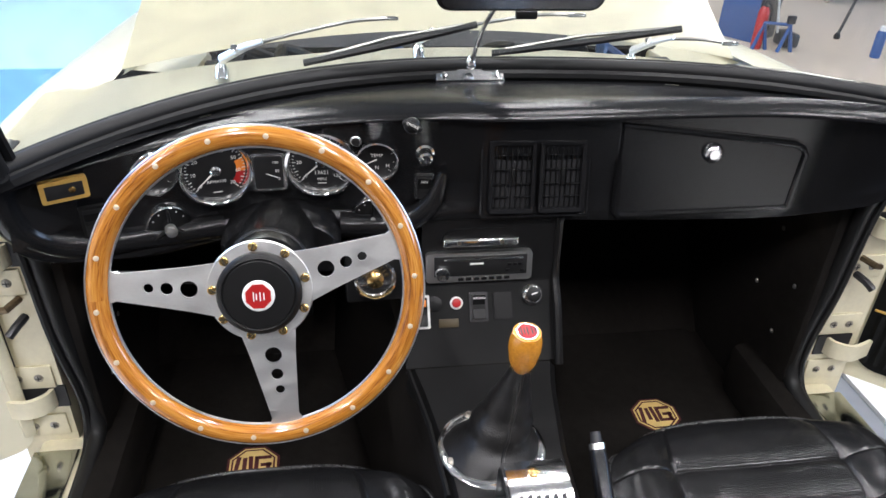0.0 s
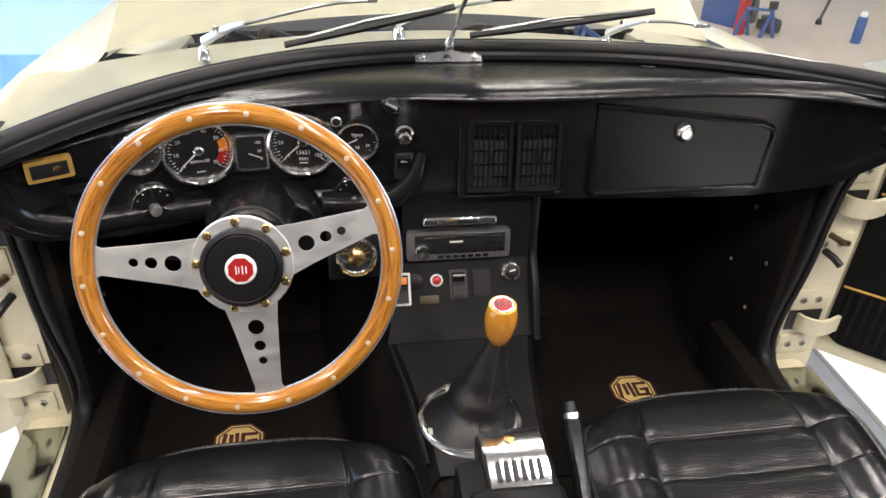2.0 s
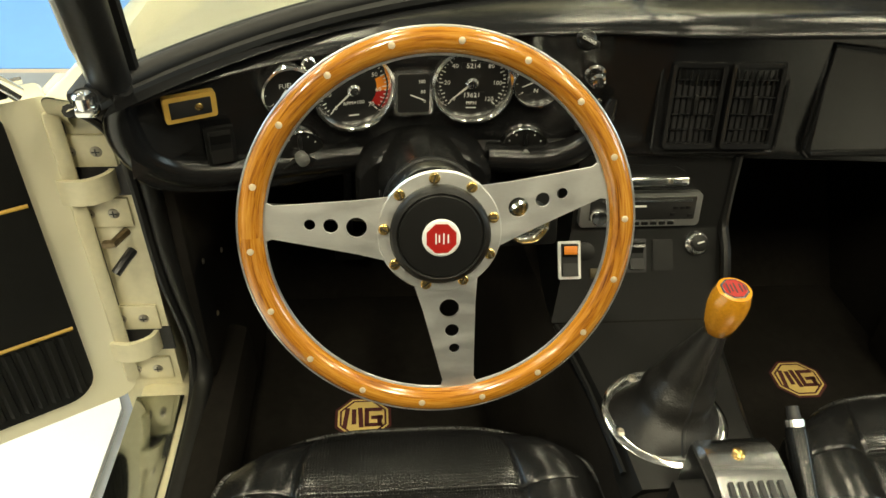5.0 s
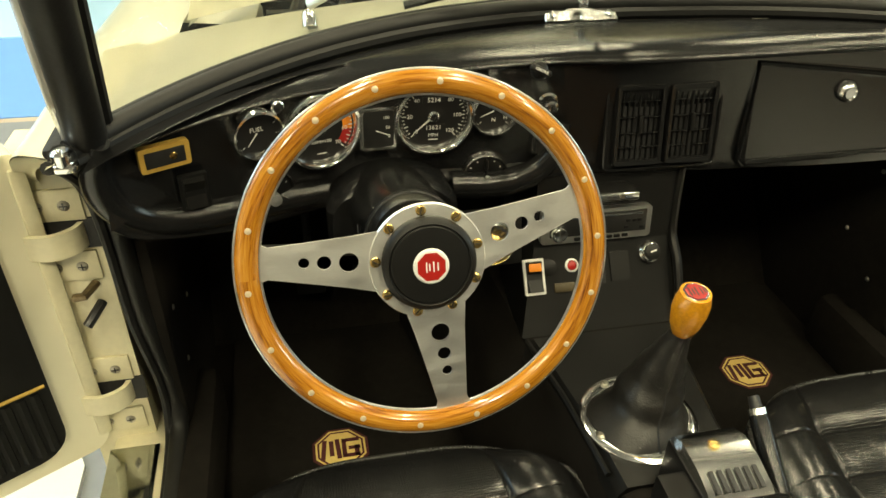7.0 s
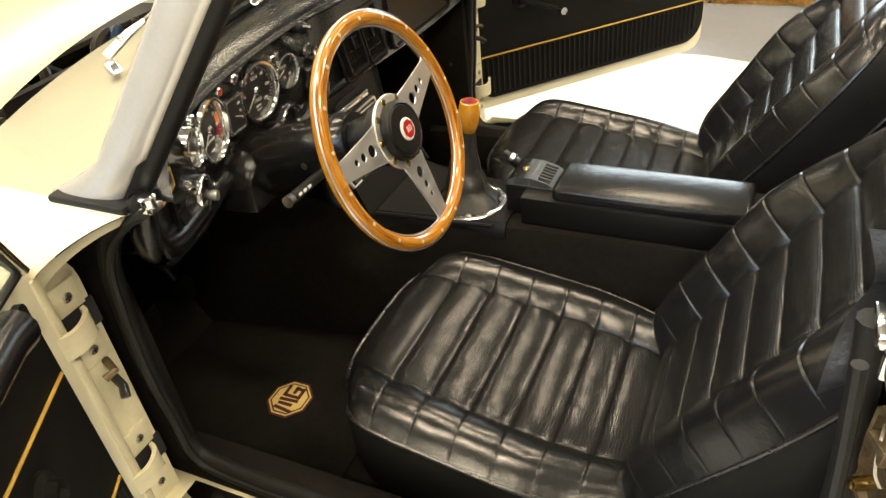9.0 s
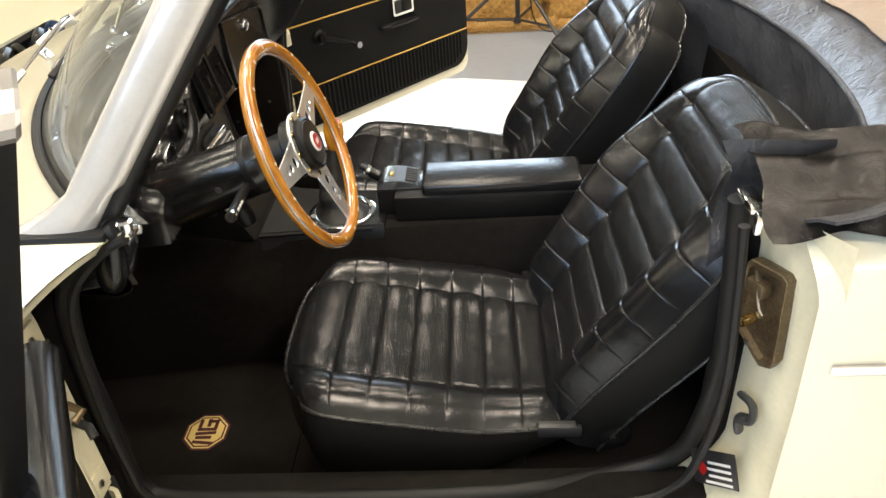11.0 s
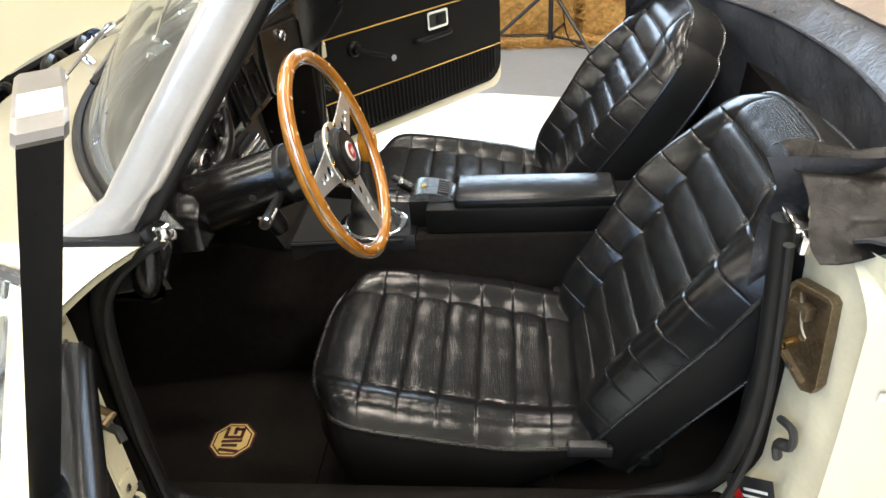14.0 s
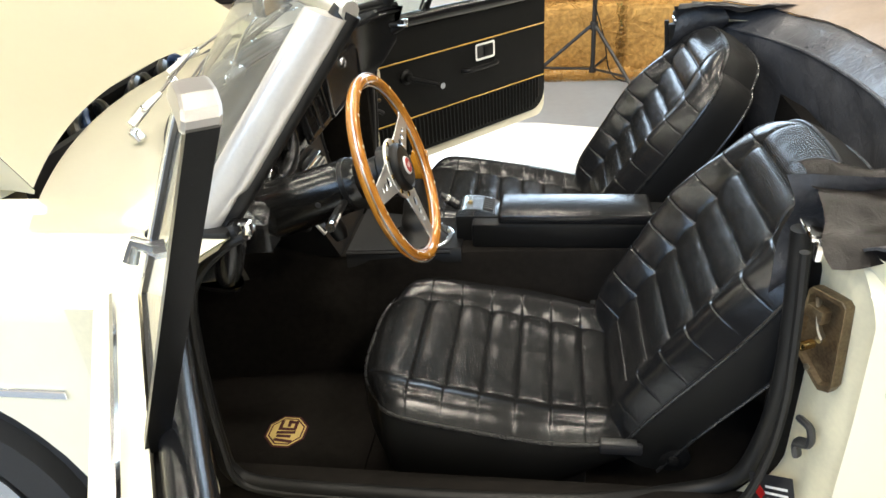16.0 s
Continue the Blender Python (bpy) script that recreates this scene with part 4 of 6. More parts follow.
# thick lower roll that turns up round the outer end of the instrument panel, broken by the column
for path, rad in (([(-0.622, 1.092, 0.866), (-0.634, 1.104, 0.835), (-0.637, 1.112, 0.800), (-0.626, 1.124, 0.766), (-0.600, 1.139, 0.742), (-0.560, 1.155, 0.729), (-0.500, 1.176, 0.724), (-0.440, 1.194, 0.722), (-0.385, 1.206, 0.722)], [0.012, 0.017, 0.020, 0.021, 0.021, 0.021, 0.020, 0.019, 0.017]), ([(-0.215, 1.212, 0.712), (-0.165, 1.213, 0.708), (-0.125, 1.210, 0.712), (-0.092, 1.204, 0.730), (-0.070, 1.200, 0.760), (-0.058, 1.202, 0.80)], [0.020, 0.021, 0.020, 0.018, 0.014, 0.007])):
    line = smooth_path(path, 6)
    rads = [lerp_table(i / 6, list(enumerate(rad))) for i in range(len(line))]
    part("lower_roll", tube(B(), line, rads, 18), VINYL, dash, "rounded padded lower edge")

def face_frame(x, z, lift=0.0, tilt=None):
    """A pose on the dash face at x, z, looking out of it."""
    e = 0.01
    tilt = tilt if tilt is not None else (0.16 if x > -0.05 else -0.06)
    slope = (face_y(x + e, z) - face_y(x - e, z)) / (2 * e)
    n = Vector((slope, -1, tilt)).normalized()
    lift += 0.0055 if x < -0.05 else 0.0
    lift += 0.005 if x < -0.5 else 0.0
    return frame_at(Vector((x, face_y(x, z), z)) + n * lift, n)

def gauge(x, z, r, name, label, needle, numerals=(), caption="", band=False, r_num=0.70):
    m = face_frame(x, z)
    g = part(name, lathe(B(), [(r, -0.02), (r, 0.004), (r * 0.97, 0.009), (r * 0.90, 0.010), (r * 0.84, 0.005), (r * 0.83, -0.004), (r * 0.80, -0.02)], m, 48), CHROME, dash, label)
    part("dial", lathe(B(), [(r * 0.86, -0.008), (r * 0.86, -0.0035), (0, -0.0035)], m, 40), DIAL, g)
    bm = B()
    for k in range(37 if r > 0.04 else 9):
        a = radians(225 - 270 * k / (36 if r > 0.04 else 8))
        ln = 0.10 if k % 3 == 0 else 0.05
        d, s = Vector((math.cos(a), math.sin(a), 0)), Vector((-math.sin(a), math.cos(a), 0))
        w = r * 0.012
        plate(bm, [((d * q + s * t).x, (d * q + s * t).y) for q, t in ((r * 0.80, -w), (r * 0.80, w), (r * (0.80 - ln), w), (r * (0.80 - ln), -w))], m @ pose(0, 0, -0.0034), 0.0004)
    part("dial_scale", bm, MARK, g, smooth=False)
    for k, s in enumerate(numerals):
        a = radians(225 - 270 * k / (len(numerals) - 1))
        words(s, r * 0.15, m @ pose(r * r_num * 0.86 * math.cos(a), r * r_num * 0.86 * math.sin(a), -0.0030), MARK, g, "numeral")
    if caption:
        words(caption, r * 0.13, m @ pose(0, -r * (0.34 if band else 0.54), -0.0030), MARK, g)
        bm = B()
        for k, w in enumerate((0.30,)):
            box(bm, (0, -r * (0.66 + 0.12 * k), -0.0031), (r * w * 0.8, r * 0.025, 0.0004), 0, m)
        part("small_print", bm, MARK, g, smooth=False)
    if band:
        for mat, a0, a1 in ((ORANGE, 22, -8), (RED, -8, -40)):
            bm = B()
            arc = [radians(a) for a in steps(a0, a1, 6)]
            out = [(r * 0.80 * math.cos(a), r * 0.80 * math.sin(a)) for a in arc] + [(r * 0.56 * math.cos(a), r * 0.56 * math.sin(a)) for a in arc[::-1]]
            part("red_band", plate(bm, out, m @ pose(0, 0, -0.0034), 0.0003), mat, g, smooth=False)
    if needle is not None:
        a = radians(needle)
        d, s = Vector((math.cos(a), math.sin(a), 0)), Vector((-math.sin(a), math.cos(a), 0))
        ln = 0.70 if r > 0.04 else 0.62
        part("needle", plate(B(), [((d * q + s * t).x, (d * q + s * t).y) for q, t in ((0, -r * 0.03), (r * ln, -r * 0.008), (r * ln, r * 0.008), (0, r * 0.03))], m @ pose(0, 0, -0.002), 0.0006), MARK, g, smooth=False)
        if r > 0.04:
            part("needle_hub", lathe(B(), [(r * 0.15, -0.003), (r * 0.15, 0.0), (r * 0.10, 0.003), (0, 0.003)], m, 20), CHROME, g)
    return g

gauge(-0.388, 0.812, 0.053, "tachometer", "round chrome-ringed rev counter with red band", 222, ("0", "10", "20", "30", "40", "50", "60", "70"), "RPM×100", True)
gauge(-0.238, 0.814, 0.053, "speedometer", "round chrome-ringed speedometer", 222, ("0", "20", "40", "60", "80", "100", "120"), "MPH")
m = face_frame(-0.238, 0.814)
for text, y, w in (("5214", 0.023, 0.030), ("13621", -0.017, 0.032)):
    odo = part("odometer", box(B(), (0, y, -0.003), (w, 0.009, 0.001), 0, m), DIAL, dash, smooth=False)
    words(text, 0.009, m @ pose(0, y, -0.0022), MARK, odo, "numeral")
gauge(-0.466, 0.826, 0.033, "fuel_gauge", "small round chrome-ringed fuel gauge", 232)
words("FUEL", 0.0080, face_frame(-0.466, 0.826) @ pose(0, 0.004, -0.0028), MARK, dash)
gauge(-0.156, 0.818, 0.033, "temperature_gauge", "small round chrome-ringed temperature gauge", 205)
m = face_frame(-0.156, 0.818)
words("TEMP", 0.0075, m @ pose(0, 0.006, -0.0028), MARK, dash)
words("N", 0.008, m @ pose(0.0, -0.014, -0.0028), MARK, dash)
words("H", 0.008, m @ pose(0.016, -0.011, -0.0028), MARK, dash)
# oblong pressure gauge between the big dials
m = face_frame(-0.314, 0.806)
fr = part("pressure_gauge", holed(round_rect(0.050, 0.062, 0.007), [], m @ pose(0, 0, 0.003), 0.010), CHROME, dash, "oblong chrome-framed pressure gauge")
part("dial", holed(round_rect(0.040, 0.052, 0.004), [], m @ pose(0, 0, 0.0085), 0.001), DIAL, fr)
for s, x, y in (("100", 0.010, 0.016), ("50", 0.012, 0.002), ("0", 0.014, -0.011)):
    words(s, 0.006, m @ pose(x, y, 0.0092), MARK, fr, "numeral")
part("needle", box(B(), (0.006, -0.003, 0.0094), (0.018, 0.0012, 0.0004), 0, m @ pose(0, 0, 0, 0, 0, -24)), MARK, fr, smooth=False)

def rotary(x, z, r):
    m = face_frame(x, z)
    k = part("rotary_switch", lathe(B(), [(r, -0.01), (r, 0.003), (r * 0.93, 0.006), (r * 0.88, 0.003), (r * 0.85, -0.001), (0, -0.001)], m, 40), CHROME, dash, "round chrome-ringed rotary heater control")
    part("switch_face", lathe(B(), [(r * 0.86, -0.002), (r * 0.86, 0.002), (r * 0.5, 0.006), (r * 0.3, 0.006), (0, 0.006)], m, 32), PLASTIC, k)
    for a in (90, 210, 330):
        part("switch_fin", box(B(), (r * 0.55, 0, 0.008), (r * 0.55, r * 0.12, 0.010), 0.002, m @ pose(0, 0, 0, 0, 0, a)), PLASTIC, k)
    part("switch_button", lathe(B(), [(r * 0.22, 0.004), (r * 0.26, 0.014), (r * 0.24, 0.020), (0, 0.022)], m @ pose(0.0, -0.002, 0), 20), SPOKE, k)
    bm = B()
    for a in steps(150, 30, 4):
        box(bm, (r * 0.70, 0, 0.0035), (r * 0.12, r * 0.05, 0.0005), 0, m @ pose(0, 0, 0, 0, 0, a))
    part("switch_print", bm, MARK, k, smooth=False)
rotary(-0.460, 0.740, 0.033)
rotary(-0.163, 0.722, 0.033)

def rocker(parent, m, w, h, frame_mat, label, rim=0.004):
    f = part("rocker_switch", holed(round_rect(w, h, 0.002, 2), [], m @ pose(0, 0, 0.001), 0.006), frame_mat, parent, label)
    part("switch_well", box(B(), (0, 0, 0.0045), (w - 2 * rim, h - 2 * rim, 0.001), 0, m), DIAL, f, smooth=False)
    bm = B()
    iw, ih = w - 2.6 * rim, h - 2.6 * rim
    loops = [[m @ Vector((x, y, z)) for y, z in ((-ih / 2, 0.004), (-ih / 2, 0.011), (-ih * 0.1, 0.006), (ih * 0.1, 0.006), (ih / 2, 0.013), (ih / 2, 0.004))] for x in (-iw / 2, iw / 2)]
    rings(bm, loops)
    part("rocker", bm, PLASTIC, f, smooth=False)
    return f

f = rocker(dash, face_frame(-0.085, 0.775), 0.030, 0.046, CHROME, "chrome-framed black fan rocker switch")
words("FAN", 0.0055, face_frame(-0.085, 0.775) @ pose(0, 0.012, 0.0125), MARK, f)
rocker(dash, face_frame(-0.548, 0.770), 0.034, 0.048, PLASTIC, "black rocker switch")
m = face_frame(-0.573, 0.826)
am = part("warning_lamp", holed(round_rect(0.058, 0.031, 0.003, 2), [], m @ pose(0, 0, 0.002), 0.009), AMBER, dash, "amber framed oblong warning lamp")
part("lamp_window", box(B(), (0, 0, 0.0068), (0.046, 0.020, 0.002), 0.001, m), DIAL, am)
part("lamp_lens", lathe(B(), [(0.005, 0.0075), (0.004, 0.009), (0, 0.0095)], m @ pose(0.009, 0, 0), 14), BRASS, am)

def pilot(x, z, mat, r=0.0085):
    m = face_frame(x, z)
    p = part("pilot_lamp", lathe(B(), [(r, -0.004), (r, 0.003), (r * 0.75, 0.005), (r * 0.7, 0.002)], m, 20), CHROME, dash, "small chrome-ringed pilot lamp")
    part("lens", lathe(B(), [(r * 0.75, 0.0), (r * 0.65, 0.004), (0, 0.006)], m, 16), mat, p)
pilot(-0.440, 0.856, DIAL)
pilot(-0.339, 0.856, RED)
pilot(-0.293, 0.858, DIAL)
pilot(-0.186, 0.850, DIAL)
m = face_frame(-0.106, 0.872, 0.0, 0.35)
kn = part("choke_knob", lathe(B(), [(0.005, -0.01), (0.005, 0.008), (0.010, 0.011), (0.012, 0.017), (0.010, 0.023), (0.006, 0.026), (0, 0.027)], m, 20), PLASTIC, dash, "black choke pull knob")
part("knob_bar", box(B(), (0, 0, 0.024), (0.030, 0.009, 0.008), 0.003, m @ pose(0, 0, 0, 0, 0, -25)), PLASTIC, kn)
words("CHOKE", 0.0055, m @ pose(0, 0, 0.0285, 0, 0, -25), MARK, kn)
m = face_frame(-0.085, 0.830)
k = part("lighter_knob", lathe(B(), [(0.013, -0.01), (0.014, 0.004), (0.011, 0.006), (0.009, 0.016), (0.010, 0.022), (0.007, 0.024), (0, 0.023)], m, 20), CHROME, dash, "chrome push lock")
part("key_slot", box(B(), (0, 0, 0.0238), (0.002, 0.008, 0.001), 0, m), DIAL, k, smooth=False)

# air vents
m = face_frame(0.084, 0.790, 0.001, 0.20)
surround = part("vent_surround", plate(B(), round_rect(0.170, 0.128, 0.007, 4), m, 0.004, 0.002), VINYL, dash)
part("surround_bead", tube(B(), [m @ Vector((x, y, 0.004)) for x, y in round_rect(0.166, 0.124, 0.006, 4)], 0.0028, 8, True), VINYL, surround)
for dx in (-0.0385, 0.0385):
    q = m @ pose(dx, 0.001, 0.002)
    outer, inner = round_rect(0.072, 0.114, 0.005, 3), round_rect(0.058, 0.096, 0.003, 3)
    bm = B()
    rings(bm, [[q @ Vector((x * k, y * k, z)) for x, y in lp] for lp, k, z in ((outer, 1, 0), (outer, 1, 0.010), (outer, 0.97, 0.013), (inner, 1.03, 0.012), (inner, 1, 0.009), (inner, 1, 0.0015))], cap=False)
    v = part("air_vent", bm, VINYL, dash, "black louvred air vent with a glossy frame")
    part("vent_duct", box(B(), (0, 0, 0.0018), (0.060, 0.098, 0.002), 0, q), HOLLOW_SHADE, v)
    for k in range(7):
        part("vane", box(B(), (-0.024 + 0.008 * k, 0, 0.005), (0.0014, 0.094, 0.005), 0, q), PLASTIC, v, smooth=False)
    for y in (0.034, 0.012, -0.010, -0.030):
        for x in (-0.016, 0.016):
            part("louvre", box(B(), (x, y, 0.0085), (0.024, 0.0018, 0.003), 0.0005, q), VINYL, v)
    part("thumb_tab", box(B(), (0.001, 0.002, 0.010), (0.006, 0.026, 0.008), 0.0015, q), PLASTIC, v)

# glovebox lid with a raised lip
m = face_frame(0.357, 0.795, 0.001, 0.05)
glove = [(-0.152, 0.084), (0.135, 0.050), (0.158, 0.042), (0.166, 0.030), (0.160, -0.068), (0.152, -0.076), (-0.136, -0.080), (-0.145, -0.072)]
lidp = part("glovebox_lid", plate(B(), glove, m, 0.006, 0.003), VINYL, dash, "black glovebox lid")
bm = B()
tube(bm, [m @ Vector((x, y, 0.006)) for x, y in [(-0.146, 0.076), (0.134, 0.042), (0.151, 0.034), (0.157, 0.024), (0.151, -0.062), (0.144, -0.069), (-0.131, -0.073), (-0.139, -0.065)]], 0.0055, 8, True)
part("lid_bead", bm, VINYL, lidp)
q = m @ pose(0.002, 0.030, 0.006)
lk = part("lid_lock", lathe(B(), [(0.016, 0), (0.016, 0.004), (0.013, 0.010), (0.009, 0.012), (0.008, 0.010), (0, 0.010)], q, 24), CHROME, lidp, "round chrome lock")

# instrument shroud over the column, ignition switch panel
bm = B()
arch = [Vector((-0.301 + 0.088 * math.cos(a), 0, 0.702 + 0.052 * math.sin(a))) for a in steps(0, math.pi, 14)]
arch += [Vector((-0.389, 0, 0.66)), Vector((-0.213, 0, 0.66))]
rings(bm, [[Vector((p.x, 1.23, p.z)) for p in arch], [Vector((p.x, 1.17, p.z + 0.004)) for p in arch], [Vector((-0.301 + (p.x + 0.301) * 0.93, 1.158, 0.70 + (p.z - 0.70) * 0.93)) for p in arch]])
part("column_cowl", bm, VINYL, dash)
m = frame_at((-0.165, 1.150, 0.650), (0.05, -1, 0.25))
panel = part("switch_panel", box(B(), (0, 0.004, -0.012), (0.09, 0.085, 0.02), 0.006, m), PLASTIC, dash)
r = 0.032
ig = part("ignition_switch", lathe(B(), [(r, -0.004), (r, 0.006), (r * 0.9, 0.010), (r * 0.82, 0.006), (r * 0.80, 0), (0, 0)], m, 36), CHROME, dash, "round chrome-ringed clock with gilt centre")
part("gilt_centre", lathe(B(), [(r * 0.42, 0), (r * 0.40, 0.008), (r * 0.2, 0.012), (0, 0.012)], m, 18), BRASS, ig)
for k in range(8):
    part("gilt_ray", box(B(), (r * 0.58, 0, 0.002), (r * 0.22, r * 0.08, 0.002), 0, m @ pose(0, 0, 0, 0, 0, 15 + 21 * k)), BRASS, ig, smooth=False)
part("clock_bar", box(B(), (0, -r * 0.25, 0.006), (r * 1.5, r * 0.07, 0.002), 0, m), CHROME, ig, smooth=False)

# ---- steering wheel and column ----
WC, TILT_W = Vector((-0.303, 0.914, 0.8005)), radians(19)
WN = Vector((0, -math.cos(TILT_W), math.sin(TILT_W)))
WM = frame_at(WC, WN)
wheel = thing("steering_wheel", "wood-rimmed steering wheel with three drilled aluminium spokes", "steering wheel", WC)
R = 0.1718
RIM_WOOD = ring_wood("varnished_rim_wood", -71, R)
part("rim", tube(B(), [WM @ Vector((R * math.cos(a), R * math.sin(a), 0)) for a in steps(0, 2 * math.pi * 95 / 96, 95)], 0.0118, 16, True), RIM_WOOD, wheel, "varnished mahogany rim")
part("rim_band", tube(B(), [WM @ Vector(((R - 0.0118) * math.cos(a), (R - 0.0118) * math.sin(a), 0)) for a in steps(0, 2 * math.pi * 95 / 96, 95)], 0.0018, 8, True), ALU, wheel)
part("rim_inlay", tube(B(), [WM @ Vector(((R + 0.0108) * math.cos(a), (R + 0.0108) * math.sin(a), 0.0038)) for a in steps(0, 2 * math.pi * 95 / 96, 95)], 0.0016, 6, True), ALU, wheel, "thin pale inlay line")
SPOKES = (17.0, 175.5, -83.0)
for ang in SPOKES:
    q = WM @ pose(0, 0, 0, 0, 0, ang)
    out = [(0.050, -0.030), (0.075, -0.0255), (0.120, -0.0195), (0.152, -0.0155), (0.158, -0.018), (0.165, -0.026), (0.168, -0.030), (0.168, 0.030), (0.165, 0.026), (0.158, 0.018), (0.152, 0.0155), (0.120, 0.0195), (0.075, 0.0255), (0.050, 0.030)]
    part("spoke", holed(out, [(0.0765, 0, 0.0095), (0.1000, 0, 0.0068), (0.1190, 0, 0.0052)], q, 0.003), SPOKE, wheel, "drilled aluminium spoke", smooth=False)
part("hub_plate", lathe(B(), [(0.02, -0.003), (0.057, -0.003), (0.0585, 0.0), (0.057, 0.003), (0.02, 0.003)], WM, 48), SPOKE, wheel)
part("boss", lathe(B(), [(0.046, 0.003), (0.0465, 0.012), (0.044, 0.016), (0.0405, 0.0175), (0.039, 0.016), (0.0375, 0.0175), (0.020, 0.019), (0, 0.019)], WM, 48), PLASTIC, wheel, "black horn boss")
em = part("emblem_disc", lathe(B(), [(0.0175, 0.018), (0.0175, 0.0205), (0.016, 0.022), (0, 0.022)], WM, 32), WHITE, wheel)
part("emblem_field", plate(B(), oct_outline(0.0145), WM @ pose(0, 0, 0.0219), 0.0008), RED, em, smooth=False)
bm = B()
for x, h in ((-0.005, 0.010), (-0.002, 0.007), (0.002, 0.010), (0.006, 0.008)):
    box(bm, (x, 0, 0.0229), (0.0012, h, 0.0006), 0, WM)
part("emblem_bars", bm, WHITE, em, smooth=False)
for k in range(9):
    a = radians(15.4 + 40 * k)
    q = WM @ pose(0.0515 * math.cos(a), 0.0515 * math.sin(a), 0.003)
    b = part("hub_bolt", lathe(B(), [(0.0052, 0), (0.0052, 0.001), (0.004, 0.0022), (0, 0.0024)], q, 14), BRASS, wheel)
    part("bolt_slot", box(B(), (0, 0, 0.0024), (0.008, 0.001, 0.0006), 0, q @ pose(0, 0, 0, 0, 0, 37 * k)), HOLLOW_SHADE, b, smooth=False)
for k in range(18):
    a = radians(84.0 - 20 * k)
    q = WM @ pose(R * math.cos(a), R * math.sin(a), 0.0112)
    part("rim_stud", lathe(B(), [(0.0031, 0), (0.0031, 0.0006), (0.0022, 0.0010), (0, 0.0011)], q, 12), RIVET, wheel)

column = thing("steering_column", "black steering column shroud with indicator stalk", "steering column", WC)
part("hub_neck", lathe(B(), [(0.050, -0.003), (0.050, -0.022), (0.036, -0.030), (0.034, -0.075)], WM, 32), PLASTIC, column)
part("shroud", lathe(B(), [(0.030, -0.070), (0.046, -0.072), (0.050, -0.082), (0.053, -0.14), (0.057, -0.27), (0.058, -0.33), (0.03, -0.33)], WM, 36), SHROUD, column, "crackle black column shroud")
part("shroud_seam", lathe(B(), [(0.0500, -0.092), (0.0525, -0.094), (0.0525, -0.102), (0.0505, -0.104)], WM, 36), PLASTIC, column)
for y in (-0.155, -0.235):
    part("shroud_hole", lathe(B(), [(0.006, 0), (0.005, 0.001), (0, 0.001)], WM @ pose(-0.0545, 0, y, 0, -90, 0), 12), HOLLOW_SHADE, column)
stalk = [WM @ Vector(p) for p in ((-0.05, -0.012, -0.105), (-0.10, -0.006, -0.10), (-0.175, 0.0, -0.09))]
st = part("stalk", tube(B(), stalk, [0.006, 0.008, 0.0085], 10), PLASTIC, column)
part("stalk_tip", tube(B(), [stalk[2], stalk[2] + (stalk[2] - stalk[1]).normalized() * 0.010], 0.009, 12), CHROME, st, "chrome stalk end")
bm = B()
for k in range(3):
    c = stalk[1].lerp(stalk[2], 0.45 + 0.18 * k)
    box(bm, c + WN * 0.0085, (0.007, 0.002, 0.004), 0)
part("stalk_print", bm, MARK, st, smooth=False)
part("lock_barrel", lathe(B(), [(0.016, 0.05), (0.018, 0.085), (0.014, 0.10), (0.010, 0.102), (0, 0.10)], WM @ pose(0, -0.02, -0.17, 90, 0, 0) @ pose(0, 0, -0.02), 20), PLASTIC, column)

# ---- tunnel and centre console ----
tunnel = thing("transmission_tunnel", "black vinyl covered transmission tunnel with padded armrest", "tunnel", (0, 0.8, 0.2))
def tunnel_ring(y, w0, w1, top):
    return [Vector((-w0, y, 0.19)), Vector((-w1 - 0.004, y, top - 0.03)), Vector((-w1 + 0.006, y, top - 0.006)), Vector((-w1 + 0.02, y, top)), Vector((w1 - 0.02, y, top)), Vector((w1 - 0.006, y, top - 0.006)), Vector((w1 + 0.004, y, top - 0.03)), Vector((w0, y, 0.19))]
bm = B()
rings(bm, [tunnel_ring(y, a, b, t) for y, a, b, t in ((-0.02, 0.080, 0.070, 0.50), (0.40, 0.080, 0.070, 0.50), (0.80, 0.086, 0.078, 0.495), (1.05, 0.15, 0.112, 0.492), (1.12, 0.17, 0.12, 0.50), (1.60, 0.26, 0.18, 0.56))])
part("tunnel_cover", bm, CARPET, tunnel, "black carpeted tunnel")
bm = B()
rings(bm, [[Vector((-a, y, 0.47)), Vector((-a + 0.004, y, t - 0.012)), Vector((-a + 0.014, y, t)), Vector((b - 0.014, y, t)), Vector((b - 0.004, y, t - 0.012)), Vector((b, y, 0.47))] for y, a, b, t in ((0.835, 0.088, 0.090, 0.500), (0.92, 0.092, 0.095, 0.500), (1.05, 0.110, 0.114, 0.502), (1.10, 0.122, 0.125, 0.508))])
part("gear_surround", bm, PLASTIC, tunnel, "black vinyl gear lever surround")
